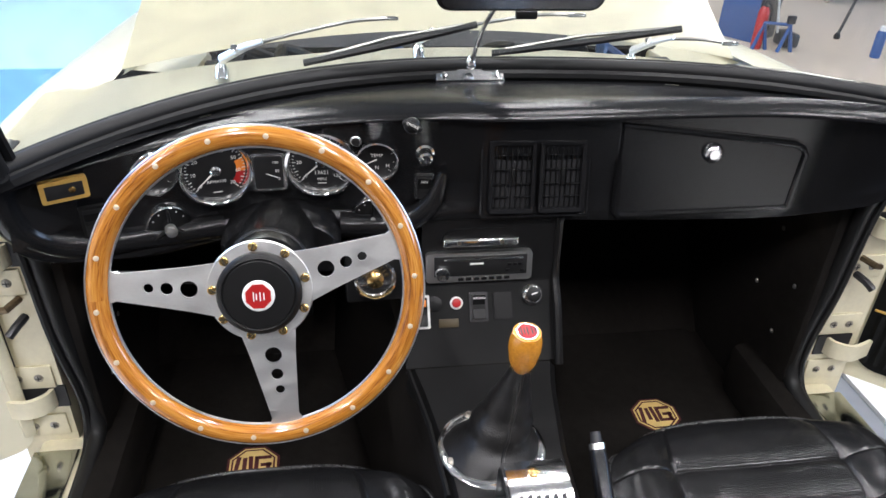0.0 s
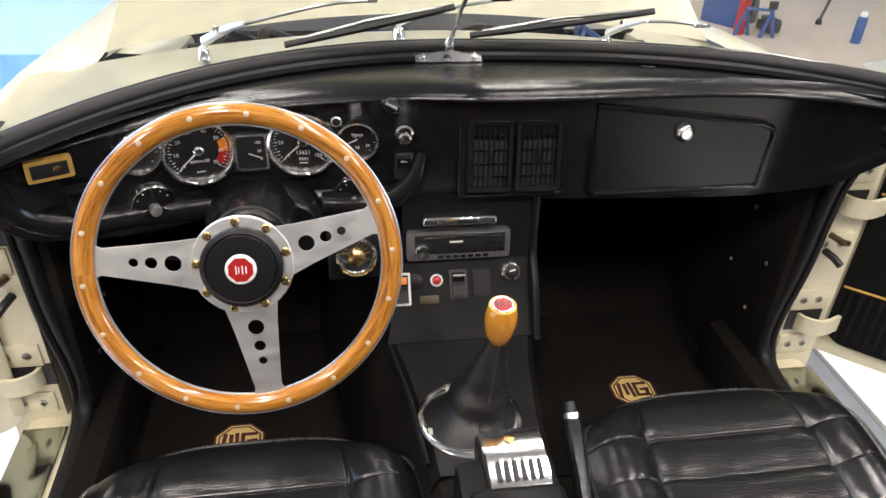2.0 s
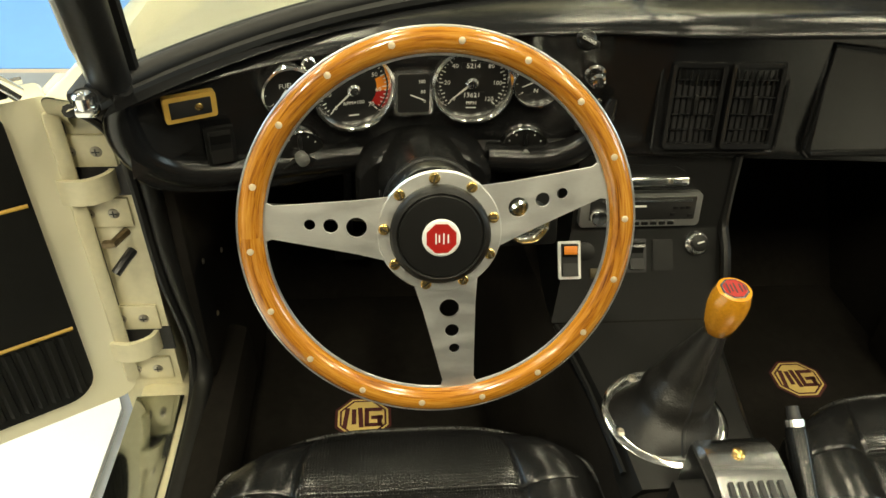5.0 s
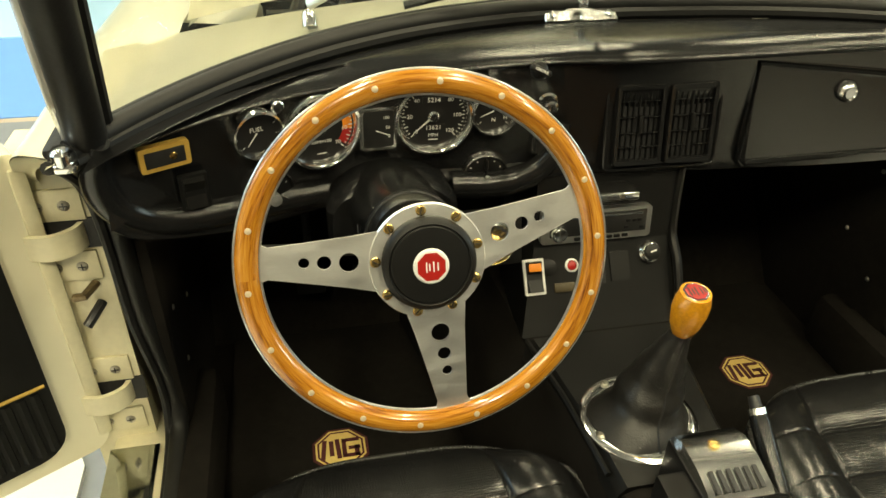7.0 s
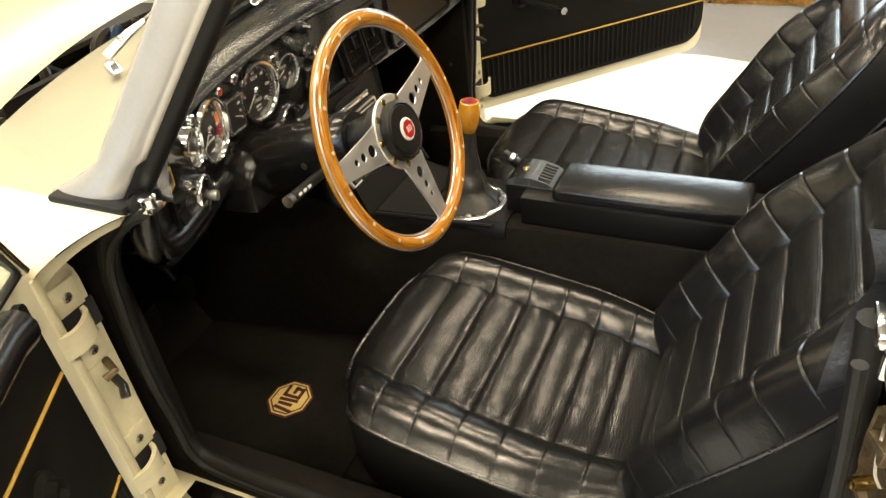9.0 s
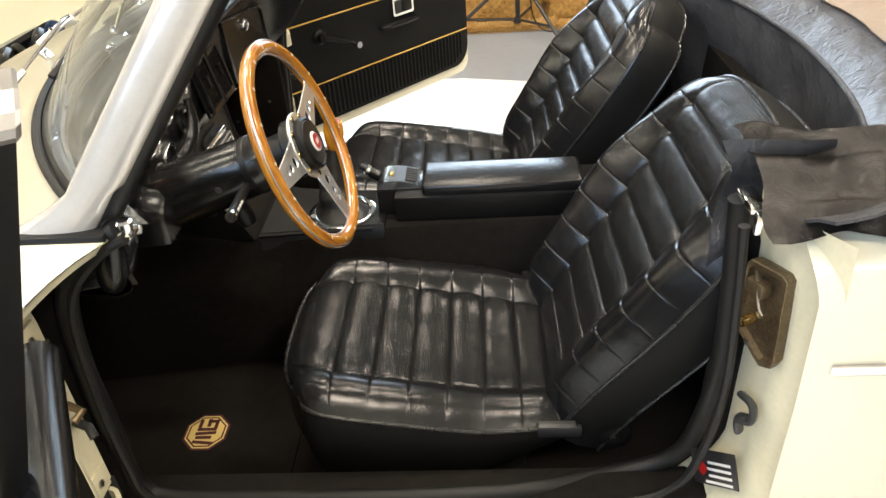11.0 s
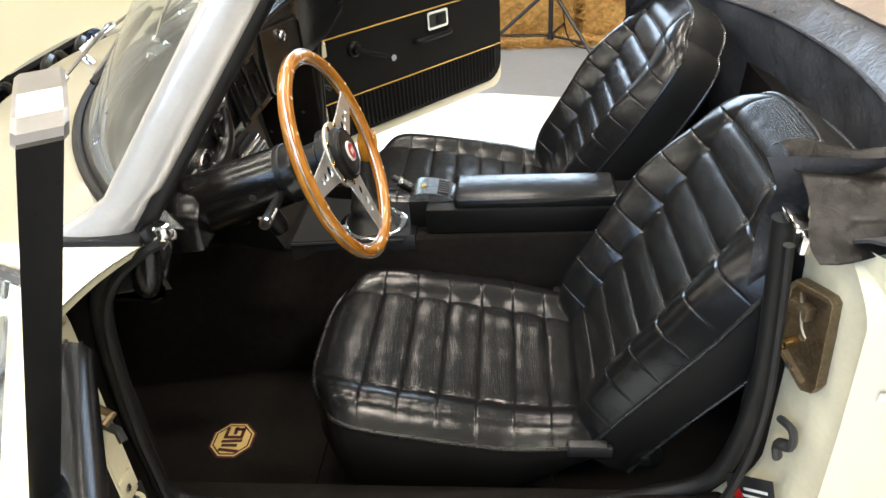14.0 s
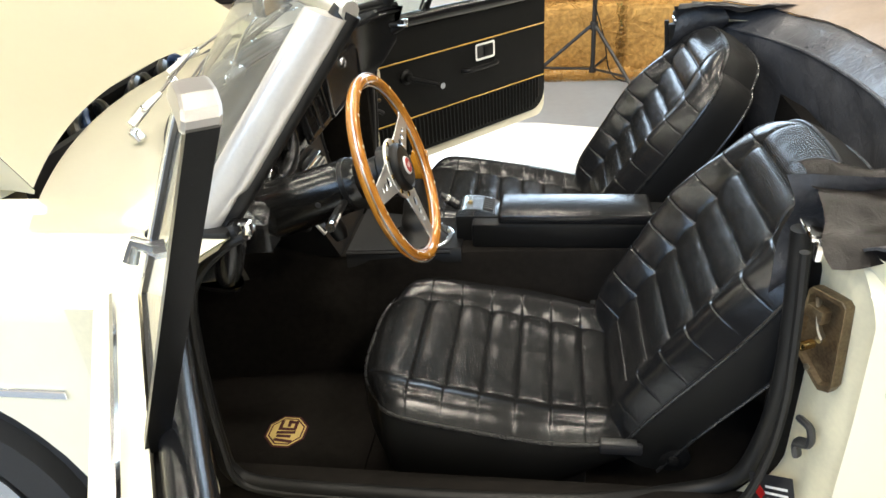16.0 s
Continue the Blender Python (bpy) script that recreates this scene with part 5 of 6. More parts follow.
# the upright face of the console, in two panels
def console_pt(x, s, lift=0.0):
    """s: 0 at the top, 1 at the fold under the radio, 2 at the foot."""
    tab = [(0, 1.205, 0.715), (1, 1.188, 0.608), (2, 1.112, 0.500)]
    k = min(int(s), 1)
    (s0, y0, z0), (s1, y1, z1) = tab[k], tab[k + 1]
    t = s - s0
    n = Vector((0, -(z0 - z1), (y0 - y1))).normalized()
    return Vector((x, y0 + (y1 - y0) * t, z0 + (z1 - z0) * t)) + n * lift, n
bm = B()
L0, L1, L2 = [(-0.088, 0.130), (-0.090, 0.128), (-0.120, 0.124)]
rings(bm, [[console_pt(a, s)[0] + Vector((0, 0.16, 0)), console_pt(a, s)[0], console_pt(b, s)[0], console_pt(b, s)[0] + Vector((0, 0.16, 0))] for (a, b), s in ((L0, 0), (L1, 0.98), (L1, 1.02), (L2, 1.97), (L2, 2.0))])
part("console_face", bm, PLASTIC, tunnel, "black console face")
part("console_foot", box(B(), (0.0, 1.25, 0.40), (0.235, 0.26, 0.22), 0.01), CARPET, tunnel)
for a, b, x in ((0, 2, 1),):
    edge = smooth_path([console_pt(0.133, 0)[0], console_pt(0.132, 0.9)[0], console_pt(0.130, 1.3)[0] + Vector((0, -0.012, 0.006)), console_pt(0.128, 2.0)[0] + Vector((0, -0.012, 0.0))])
    part("console_rib", tube(B(), edge, 0.007, 8), PLASTIC, tunnel)
part("tunnel_bead", tube(B(), [(-0.118, 1.10, 0.506), (-0.098, 0.99, 0.498), (-0.088, 0.86, 0.496)], 0.004, 6), PLASTIC, tunnel)
# armrest with its box
part("armrest_box", box(B(), (0, 0.58, 0.525), (0.125, 0.46, 0.06), 0.006), PLASTIC, tunnel)
bm = box(B(), (0, 0.575, 0.564), (0.116, 0.350, 0.034), 0.012, seg=3)
part("armrest", bm, LEATHER, tunnel, "padded black leather armrest")
part("armrest_piping", tube(B(), [(sx * 0.056, y, 0.552) for sx, y in ((-1, 0.41), (-1, 0.745), (1, 0.745), (1, 0.41))], 0.003, 6, True), LEATHER, tunnel)

ash = thing("ashtray", "chrome lidded ashtray with slotted front on the tunnel", "ashtray", (0, 0.79, 0.55))
part("ashtray_body", box(B(), (0, 0.795, 0.535), (0.082, 0.105, 0.085), 0.006), PLASTIC, ash)
prof = [(0.848, 0.572), (0.840, 0.588), (0.820, 0.596), (0.79, 0.594), (0.762, 0.586), (0.744, 0.575), (0.742, 0.566)]
bm = B()
rings(bm, [[Vector((x, y, z)) for y, z in prof] + [Vector((x, 0.744, 0.562)), Vector((x, 0.846, 0.566))] for x in (-0.038, 0.038)])
part("ashtray_lid", bm, CHROME, ash, "polished chrome lid")
part("lid_button", lathe(B(), [(0.0065, 0), (0.0065, 0.002), (0.004, 0.003), (0, 0.003)], pose(-0.004, 0.815, 0.596), 16), BRASS, ash, "small brass round badge")
for k in range(6):
    part("lid_slot", box(B(), (-0.026 + 0.0104 * k, 0.770, 0.5905), (0.0055, 0.026, 0.003), 0.001, Matrix.Translation((0, 0.77, 0.59)) @ Matrix.Rotation(radians(15), 4, "X") @ Matrix.Translation((0, -0.77, -0.59))), HOLLOW_SHADE, ash)

ash.location += Vector((0.012, 0.004, -0.018))

# console fittings
def con(x, s, lift=0.0):
    p, n = console_pt(x, s, lift)
    return frame_at(p, n)
m = con(0.003, 0.70)
radio = thing("car_radio", "silver-edged car radio set in the console", "radio", m.translation)
part("fascia", holed(round_rect(0.172, 0.050, 0.006, 3), [], m @ pose(0, 0, 0.004), 0.014), ALU, radio)
part("front", box(B(), (0.002, 0.003, 0.012), (0.150, 0.034, 0.003), 0.001, m), DIAL, radio, "black display front")
part("slot", box(B(), (0.006, 0.015, 0.0135), (0.128, 0.003, 0.002), 0, m), CHROME, radio, smooth=False)
part("volume_knob", lathe(B(), [(0.012, 0.010), (0.012, 0.020), (0.010, 0.023), (0, 0.022)], m @ pose(-0.060, -0.007, 0), 24), CHROME, radio)
for k in range(7):
    part("preset_button", box(B(), (-0.030 + 0.0125 * k, -0.0195, 0.012), (0.009, 0.005, 0.004), 0.001, m), PLASTIC, radio)
for x, y in ((0.048, 0.004), (0.058, 0.004), (0.066, 0.004), (0.045, -0.006), (0.070, -0.008)):
    part("side_button", box(B(), (x, y, 0.0135), (0.007, 0.0045, 0.002), 0.0008, m), PLASTIC, radio)
bm = box(B(), (-0.005, 0.007, 0.0137), (0.022, 0.003, 0.0006), 0, m)
part("maker_mark", bm, MARK, radio, smooth=False)

m = con(0.003, 0.25)
tray = part("trim_plate", holed([(-0.062, -0.010), (0.062, -0.010), (0.056, 0.006), (0.040, 0.014), (-0.040, 0.014), (-0.056, 0.006)], [], m @ pose(0, 0, 0.003), 0.006), PLASTIC, tunnel)
bm = box(B(), (0.001, -0.006, 0.010), (0.122, 0.014, 0.010), 0.004, m, 3)
bar = part("chrome_bar", bm, CHROME, tunnel, "polished chrome console handle")
for x in (-0.034, 0.034):
    part("bar_screw", lathe(B(), [(0.004, 0.013), (0.003, 0.017), (0, 0.017)], m @ pose(x, -0.005, 0), 10), SCREW, bar)
f = rocker(tunnel, con(0.002, 1.30), 0.030, 0.048, BLACK_STEEL, "black hazard rocker switch")
words("HAZARD", 0.0050, con(0.002, 1.30) @ pose(0, 0.014, 0.0135), MARK, f)
f = rocker(tunnel, con(-0.094, 1.33), 0.032, 0.054, WHITE, "white-framed black rocker switch with orange tip")
part("rocker_tip", box(B(), (0, 0.014, 0.012), (0.019, 0.012, 0.003), 0.001, con(-0.094, 1.33)), ORANGE, f, "orange switch tip")
r = 0.0105
m = con(-0.034, 1.24)
p = part("charge_lamp", lathe(B(), [(r, -0.002), (r, 0.003), (r * 0.78, 0.005), (r * 0.74, 0.002)], m, 20), WHITE, tunnel, "red pilot lamp in a pale ring")
part("lens", lathe(B(), [(r * 0.78, 0.0), (r * 0.6, 0.005), (0, 0.007)], m, 16), RED, p)
part("blank_plug", lathe(B(), [(0.013, -0.002), (0.0128, 0.0015), (0.011, 0.0022), (0, 0.0022)], con(-0.070, 1.24), 20), PLASTIC, tunnel)
part("blank_plate", holed(round_rect(0.030, 0.044, 0.002, 2), [], con(0.042, 1.30, 0.0012), 0.002), PLASTIC, tunnel)
part("name_tab", box(B(), (0, 0, 0.001), (0.032, 0.014, 0.003), 0.001, con(-0.048, 1.48)), AMBER_DARK, tunnel, "dull brown name tab")
m = con(0.092, 1.18)
lt = part("cigar_lighter", lathe(B(), [(0.017, -0.004), (0.0175, 0.004), (0.015, 0.007), (0.0125, 0.005), (0.012, 0.012), (0.011, 0.014), (0, 0.0135)], m, 28), CHROME, tunnel, "chrome-ringed cigar lighter")
part("lighter_cap", lathe(B(), [(0.0118, 0.008), (0.0118, 0.0148), (0.010, 0.0155), (0, 0.015)], m, 24), PLASTIC, lt)
part("lighter_mark", box(B(), (0.001, 0.001, 0.0158), (0.010, 0.002, 0.0005), 0, m @ pose(0, 0, 0, 0, 0, 15)), MARK, lt, smooth=False)

gear = thing("gear_lever", "gear lever with amber wooden knob and black leather gaiter", "gear lever", (-0.012, 0.94, 0.5))
part("base_ring", lathe(B(), [(0.076, 0.0), (0.076, 0.003), (0.070, 0.0055), (0.060, 0.005), (0.056, 0.002)], pose(-0.016, 0.935, 0.499), 40), CHROME, gear, "polished chrome base ring")
for a in (200, 285, 20, 110):
    q = pose(-0.016 + 0.066 * math.cos(radians(a)), 0.935 + 0.066 * math.sin(radians(a)), 0.504)
    part("ring_screw", lathe(B(), [(0.006, 0), (0.006, 0.002), (0.003, 0.004), (0, 0.0035)], q, 12), SCREW, gear)
bm = B()
loops = []
for t in steps(0, 1, 22):
    c = Vector((-0.016, 0.935, 0.502)).lerp(Vector((0.014, 0.938, 0.642)), t) + Vector((0.006 * math.sin(t * 3.1), 0.012 * math.sin(t * 3.1), 0))
    rad = 0.065 - 0.052 * t ** 0.60 + 0.0042 * math.sin(t * 24 + 0.6) * (1 - t) ** 2
    loops.append([c + Vector((math.cos(a) * rad * (1 + 0.05 * math.sin(3 * a + 5 * t)), math.sin(a) * rad * (1 + 0.06 * math.sin(2 * a + 7 * t)), 0.004 * math.sin(2 * a + 1.0) * (1 - t))) for a in steps(0, 2 * math.pi * 27 / 28, 27)])
rings(bm, loops)
part("gaiter", bm, BOOT, gear, "creased black leather gaiter")
part("gaiter_seam", tube(B(), [lp[21] for lp in loops], 0.0026, 6), BOOT, gear)
km = frame_at((0.015, 0.938, 0.640), (0.0, -0.10, 1), (0, 1, 0))
part("knob", lathe(B(), [(0.011, 0.0), (0.015, 0.004), (0.0195, 0.020), (0.0220, 0.040), (0.0212, 0.054), (0.0182, 0.066), (0, 0.066)], km, 32), WALNUT, gear, "amber varnished wooden knob")
part("knob_badge_rim", plate(B(), oct_outline(0.0155), km @ pose(0, 0, 0.066), 0.0015), CHROME, gear, smooth=False)
part("knob_badge", plate(B(), oct_outline(0.0130), km @ pose(0, 0, 0.066), 0.0022), RED, gear, smooth=False)
bm = B()
for x, h in ((-0.008, 0.014), (-0.004, 0.010), (0.000, 0.014), (0.006, 0.012), (0.010, 0.008)):
    box(bm, (x, 0, 0.0684), (0.0016, h, 0.0006), 0, km)
part("knob_bars", bm, BLACK_STEEL, gear, smooth=False)

brake = thing("handbrake", "handbrake lever with black grip and chrome button", "handbrake", (0.118, 0.72, 0.43))
b0, b1 = Vector((0.116, 0.735, 0.42)), Vector((0.119, 0.905, 0.545))
bd = (b1 - b0).normalized()
part("lever", tube(B(), [b0, b0 + bd * 0.06], 0.010, 12), CHROME, brake)
part("grip", tube(B(), [b0 + bd * 0.05, b0 + bd * 0.07, b0 + bd * 0.18, b0 + bd * 0.188], [0.010, 0.0125, 0.0125, 0.011], 16), VINYL, brake)
part("collar", tube(B(), [b0 + bd * 0.188, b0 + bd * 0.196], 0.0118, 16), CHROME, brake)
part("button", tube(B(), [b0 + bd * 0.196, b0 + bd * 0.212], [0.008, 0.007], 12), BLACK_STEEL, brake)

# ---- seats ----
def seam(d, width=0.0045):
    return math.exp(-(d / width) ** 2)

def dense(lo, hi, n, marks, tight):
    """Even steps from lo to hi with close ones round each mark."""
    out = set(round(v, 6) for v in steps(lo, hi, n))
    for q in marks:
        out = {v for v in out if abs(v - q) > 2.6 * tight or v in (lo, hi)}
        out |= {round(q + k * tight, 6) for k in (-2.4, -1.4, -0.7, 0, 0.7, 1.4, 2.4) if lo < q + k * tight < hi}
    return sorted(out)

def puff(d, width):
    """Rise of stuffed leather with the distance from a seam."""
    return 1 - math.exp(-d / width)

def crease(p, amount):
    return amount * (noise.noise(p * 24) + 0.5 * noise.noise(p * 61))

def build_seat(cx):
    s = thing("bucket_seat", "black leather bucket seat with stitched flutes, perforated centre and piping", "seat", (cx, 0.7, 0.2), "bucket seats")
    Y0, Y1 = 0.430, 0.996
    yc, H = (Y0 + Y1) / 2, (Y1 - Y0) / 2
    SEAM = 0.575
    rows = [0.895, 0.825, 0.757, 0.690, 0.625, 0.561, 0.497]
    brows = [(r - yc) / H for r in rows]
    def half(b):
        return 0.243 - 0.006 * max(0, b) ** 1.5 - 0.070 * max(0, -b - 0.2) ** 1.5
    def spot(a, b):
        x = cx + half(b) * a * (1 - 0.17 * max(0, b) ** 6 - 0.05 * max(0, -b) ** 6)
        return x, yc + H * b - 0.055 * abs(a) ** 3.5 * max(0, b) ** 5 * (1 if b > 0 else 0)
    def top(a, b):
        x, y = spot(a, b)
        z = 0.352 + 0.088 * (b + 1) / 2
        edge = (1 - abs(a) ** 9) * (1 - abs(b) ** 9)
        z += 0.012 * edge - 0.016 * max(0, b) ** 8
        near = min(abs(b - q) for q in brows) * H
        across = abs(abs(a) - SEAM) * 0.22
        lift = 0.0065 * puff(near, 0.010) if abs(a) < SEAM else 0.0050
        lift *= 0.62 + 0.38 * puff(across, 0.007)
        if abs(a) > SEAM:
            t = (abs(a) - SEAM) / (1 - SEAM)
            lift += (0.012 if a < 0 else 0.018) * math.sin(math.pi * min(1, t) ** (1.0 if a < 0 else 1.5)) ** 0.8
        lift -= 0.0024 * seam(across, 0.0026) + 0.0016 * seam(near, 0.0016)
        pull = math.exp(-(across / 0.014) ** 2 - (near / 0.012) ** 2)
        lift -= 0.0030 * pull
        z += lift * edge - 0.030 * math.exp(-(a / 0.62) ** 4) * (1 - b) / 2
        z += crease(Vector((x, y, 0)), 0.0011) * edge
        return Vector((x, y, z))
    bs = dense(-1, 1, 90, brows, 0.0058)
    avals = dense(-1, 1, 66, (-SEAM, SEAM), 0.010)
    def skin(f, us, vs, line):
        bm = B()
        grid(bm, lambda b, a: f(a, b), us, vs)
        bm.faces.ensure_lookup_table()
        k = 0
        for iu in range(len(us) - 1):
            for iv in range(len(vs) - 1):
                if abs(vs[iv] + vs[iv + 1]) / 2 < line - 0.012:
                    bm.faces[k].material_index = 1
                k += 1
        return bm
    part("cushion", skin(top, bs, avals, SEAM), (LEATHER, PERF_FLAT), s, "fluted leather seat cushion")
    loop = [(1, b) for b in steps(-1, 1, 40)] + [(a, 1) for a in steps(1, -1, 40)[1:]] + [(-1, b) for b in steps(1, -1, 40)[1:]] + [(a, -1) for a in steps(-1, 1, 40)[1:-1]]
    edge_pts = [top(a, b) for a, b in loop]
    part("cushion_piping", tube(B(), edge_pts, 0.0034, 8, True), PIPING, s, "thin black leather piping")
    bm = B()
    mid = Vector((cx, yc, 0))
    def ring(f, z, sag=0.0, tuck=0.0):
        return [Vector((mid.x + (p.x - mid.x) * f, mid.y + (p.y - mid.y) * f * (1 - (tuck if p.y < mid.y else 0)), z + sag * math.sin(9 * p.y + 5 * p.x))) for p in edge_pts]
    rings(bm, [edge_pts, [Vector((mid.x + (p.x - mid.x) * 1.012, mid.y + (p.y - mid.y) * 1.012, p.z - 0.016)) for p in edge_pts], ring(1.008, 0.325, 0, 0.08), ring(0.985, 0.285, 0.003, 0.28), ring(0.95, 0.258, 0.003, 0.36), ring(0.90, 0.250, 0, 0.38), ring(0.05, 0.250)], cap=False)
    part("cushion_base", bm, TRIM_VINYL, s, "plain black leather seat base")
    for sx in (-1, 1):
        part("seat_runner", box(B(), (cx + sx * 0.15, 0.735, 0.230), (0.03, 0.36, 0.062), 0.006), BLACK_STEEL, s)
    # backrest
    P0, D, N = Vector((cx, 0.504, 0.345)), Vector((0, -0.530, 0.848)), Vector((0, 0.848, 0.530))
    BH, TH = 0.607, 0.105
    lines = [0.072 + 0.065 * k for k in range(8)]
    blines = [2 * h / BH - 1 for h in lines]
    LINE = 0.52
    def outline(a, b):
        h = BH * (b + 1) / 2
        w = 0.208 + 0.042 * math.sin(math.pi / 2 * min(1, h / 0.40)) ** 2 - 0.050 * max(0, (h - 0.40) / 0.207) ** 2.2
        return w * a * (1 - 0.13 * max(0, b) ** 9), h - (0.012 * a * a + 0.044 * abs(a) ** 5) * max(0, b) ** 5
    def back(a, b):
        x, h = outline(a, b)
        edge = (1 - abs(a) ** 8) * (1 - abs(b) ** 10)
        d = 0.022 * edge
        near = min(abs(b - q) for q in blines) * BH / 2
        across = abs(abs(a) - LINE) * 0.24
        lift = 0.0065 * puff(near, 0.010) if abs(a) < LINE else 0.0050
        lift *= 0.62 + 0.38 * puff(across, 0.007)
        if abs(a) > LINE:
            t = (abs(a) - LINE) / (1 - LINE)
            fade = min(1, max(0, (0.85 - b) / 0.8))
            lift += (0.034 if a < 0 else 0.060) * math.sin(math.pi * min(1, t) ** 1.45) ** 0.8 * fade * fade * (3 - 2 * fade)
        lift -= 0.0024 * seam(across, 0.0026) + 0.0018 * seam(near, 0.0016)
        lift -= 0.0036 * math.exp(-(across / 0.012) ** 2 - (near / 0.011) ** 2)
        lift += 0.008 * math.exp(-((b - 0.80) / 0.22) ** 2)
        p = P0 + Vector((x, 0, 0)) + D * h
        return p + N * (d + lift * edge + crease(p, 0.0012) * edge)
    part("backrest", skin(back, dense(-1, 1, 96, blines, 0.0055), dense(-1, 1, 66, (-LINE, LINE), 0.010), LINE), (LEATHER, PERF_BACK), s, "fluted leather backrest")
    edge_pts = [back(a, b) for a, b in loop]
    part("backrest_piping", tube(B(), edge_pts, 0.0036, 8, True), PIPING, s, "thin black leather piping")
    c0 = P0 + D * BH * 0.5
    def shell(f, depth):
        return [c0 + (p - c0 - N * (p - c0).dot(N)) * f - N * depth for p in edge_pts]
    bm = B()
    rings(bm, [shell(1.0, -0.0), shell(1.018, 0.012), shell(1.022, 0.05), shell(1.0, TH * 0.85), shell(0.93, TH), shell(0.6, TH + 0.012), shell(0.03, TH + 0.016)], cap=False)
    part("backrest_shell", bm, TRIM_VINYL, s, "plain black leather seat back")
    part("rear_piping", tube(B(), shell(1.004, TH * 0.84), 0.0034, 8, True), PIPING, s)
    for sx in (-1, 1):
        part("recliner", lathe(B(), [(0.030, 0), (0.032, 0.008), (0.020, 0.012), (0.010, 0.012), (0.009, 0.020), (0, 0.021)], frame_at((cx + sx * 0.200, 0.405, 0.330), (sx, 0, 0)), 20), PLASTIC, s)
        lv = part("tilt_lever", box(B(), (cx + sx * 0.222, 0.500, 0.362), (0.012, 0.076, 0.024), 0.004), BLACK_STEEL, s)
        part("lever_cap", box(B(), (cx + sx * 0.222, 0.504, 0.376), (0.017, 0.064, 0.007), 0.003), LEVER, lv, "worn bright lever edge")
    return s
driver_seat = build_seat(-0.330)
passenger_seat = copy_thing(driver_seat, pose(0.400, 0.725, 0.2))

# ---- floor badges, pedals ----
for x, y in ((-0.396, 1.205), (0.413, 1.255)):
    mat_ = thing("floor_mat", "black carpet footwell mat with a gold eight-sided badge", "mat", (x, y, 0.2), "footwell mats")
    part("mat_carpet", box(B(), (x + (0.02 if x < 0 else -0.02), y + 0.08, 0.203), (0.42, 0.56, 0.008), 0.003), CARPET, mat_)
    badge(mat_, pose(x, y, 0.2072, 0, 0, 0), 0.052, BADGE_RED, BADGE_GOLD, BADGE_RED, 0.0008, 0.95)
for x in (-0.42, -0.31):
    p = thing("pedal", "black rubber foot pedal in the dark footwell", "pedal", (x, 1.52, 0.36), "foot pedals")
    part("pedal_pad", box(B(), (x, 1.50, 0.36), (0.055, 0.014, 0.06), 0.004, None), RUBBER, p)
    part("pedal_arm", tube(B(), [(x, 1.51, 0.37), (x, 1.56, 0.46), (x, 1.62, 0.62)], 0.008, 8), BLACK_STEEL, p)

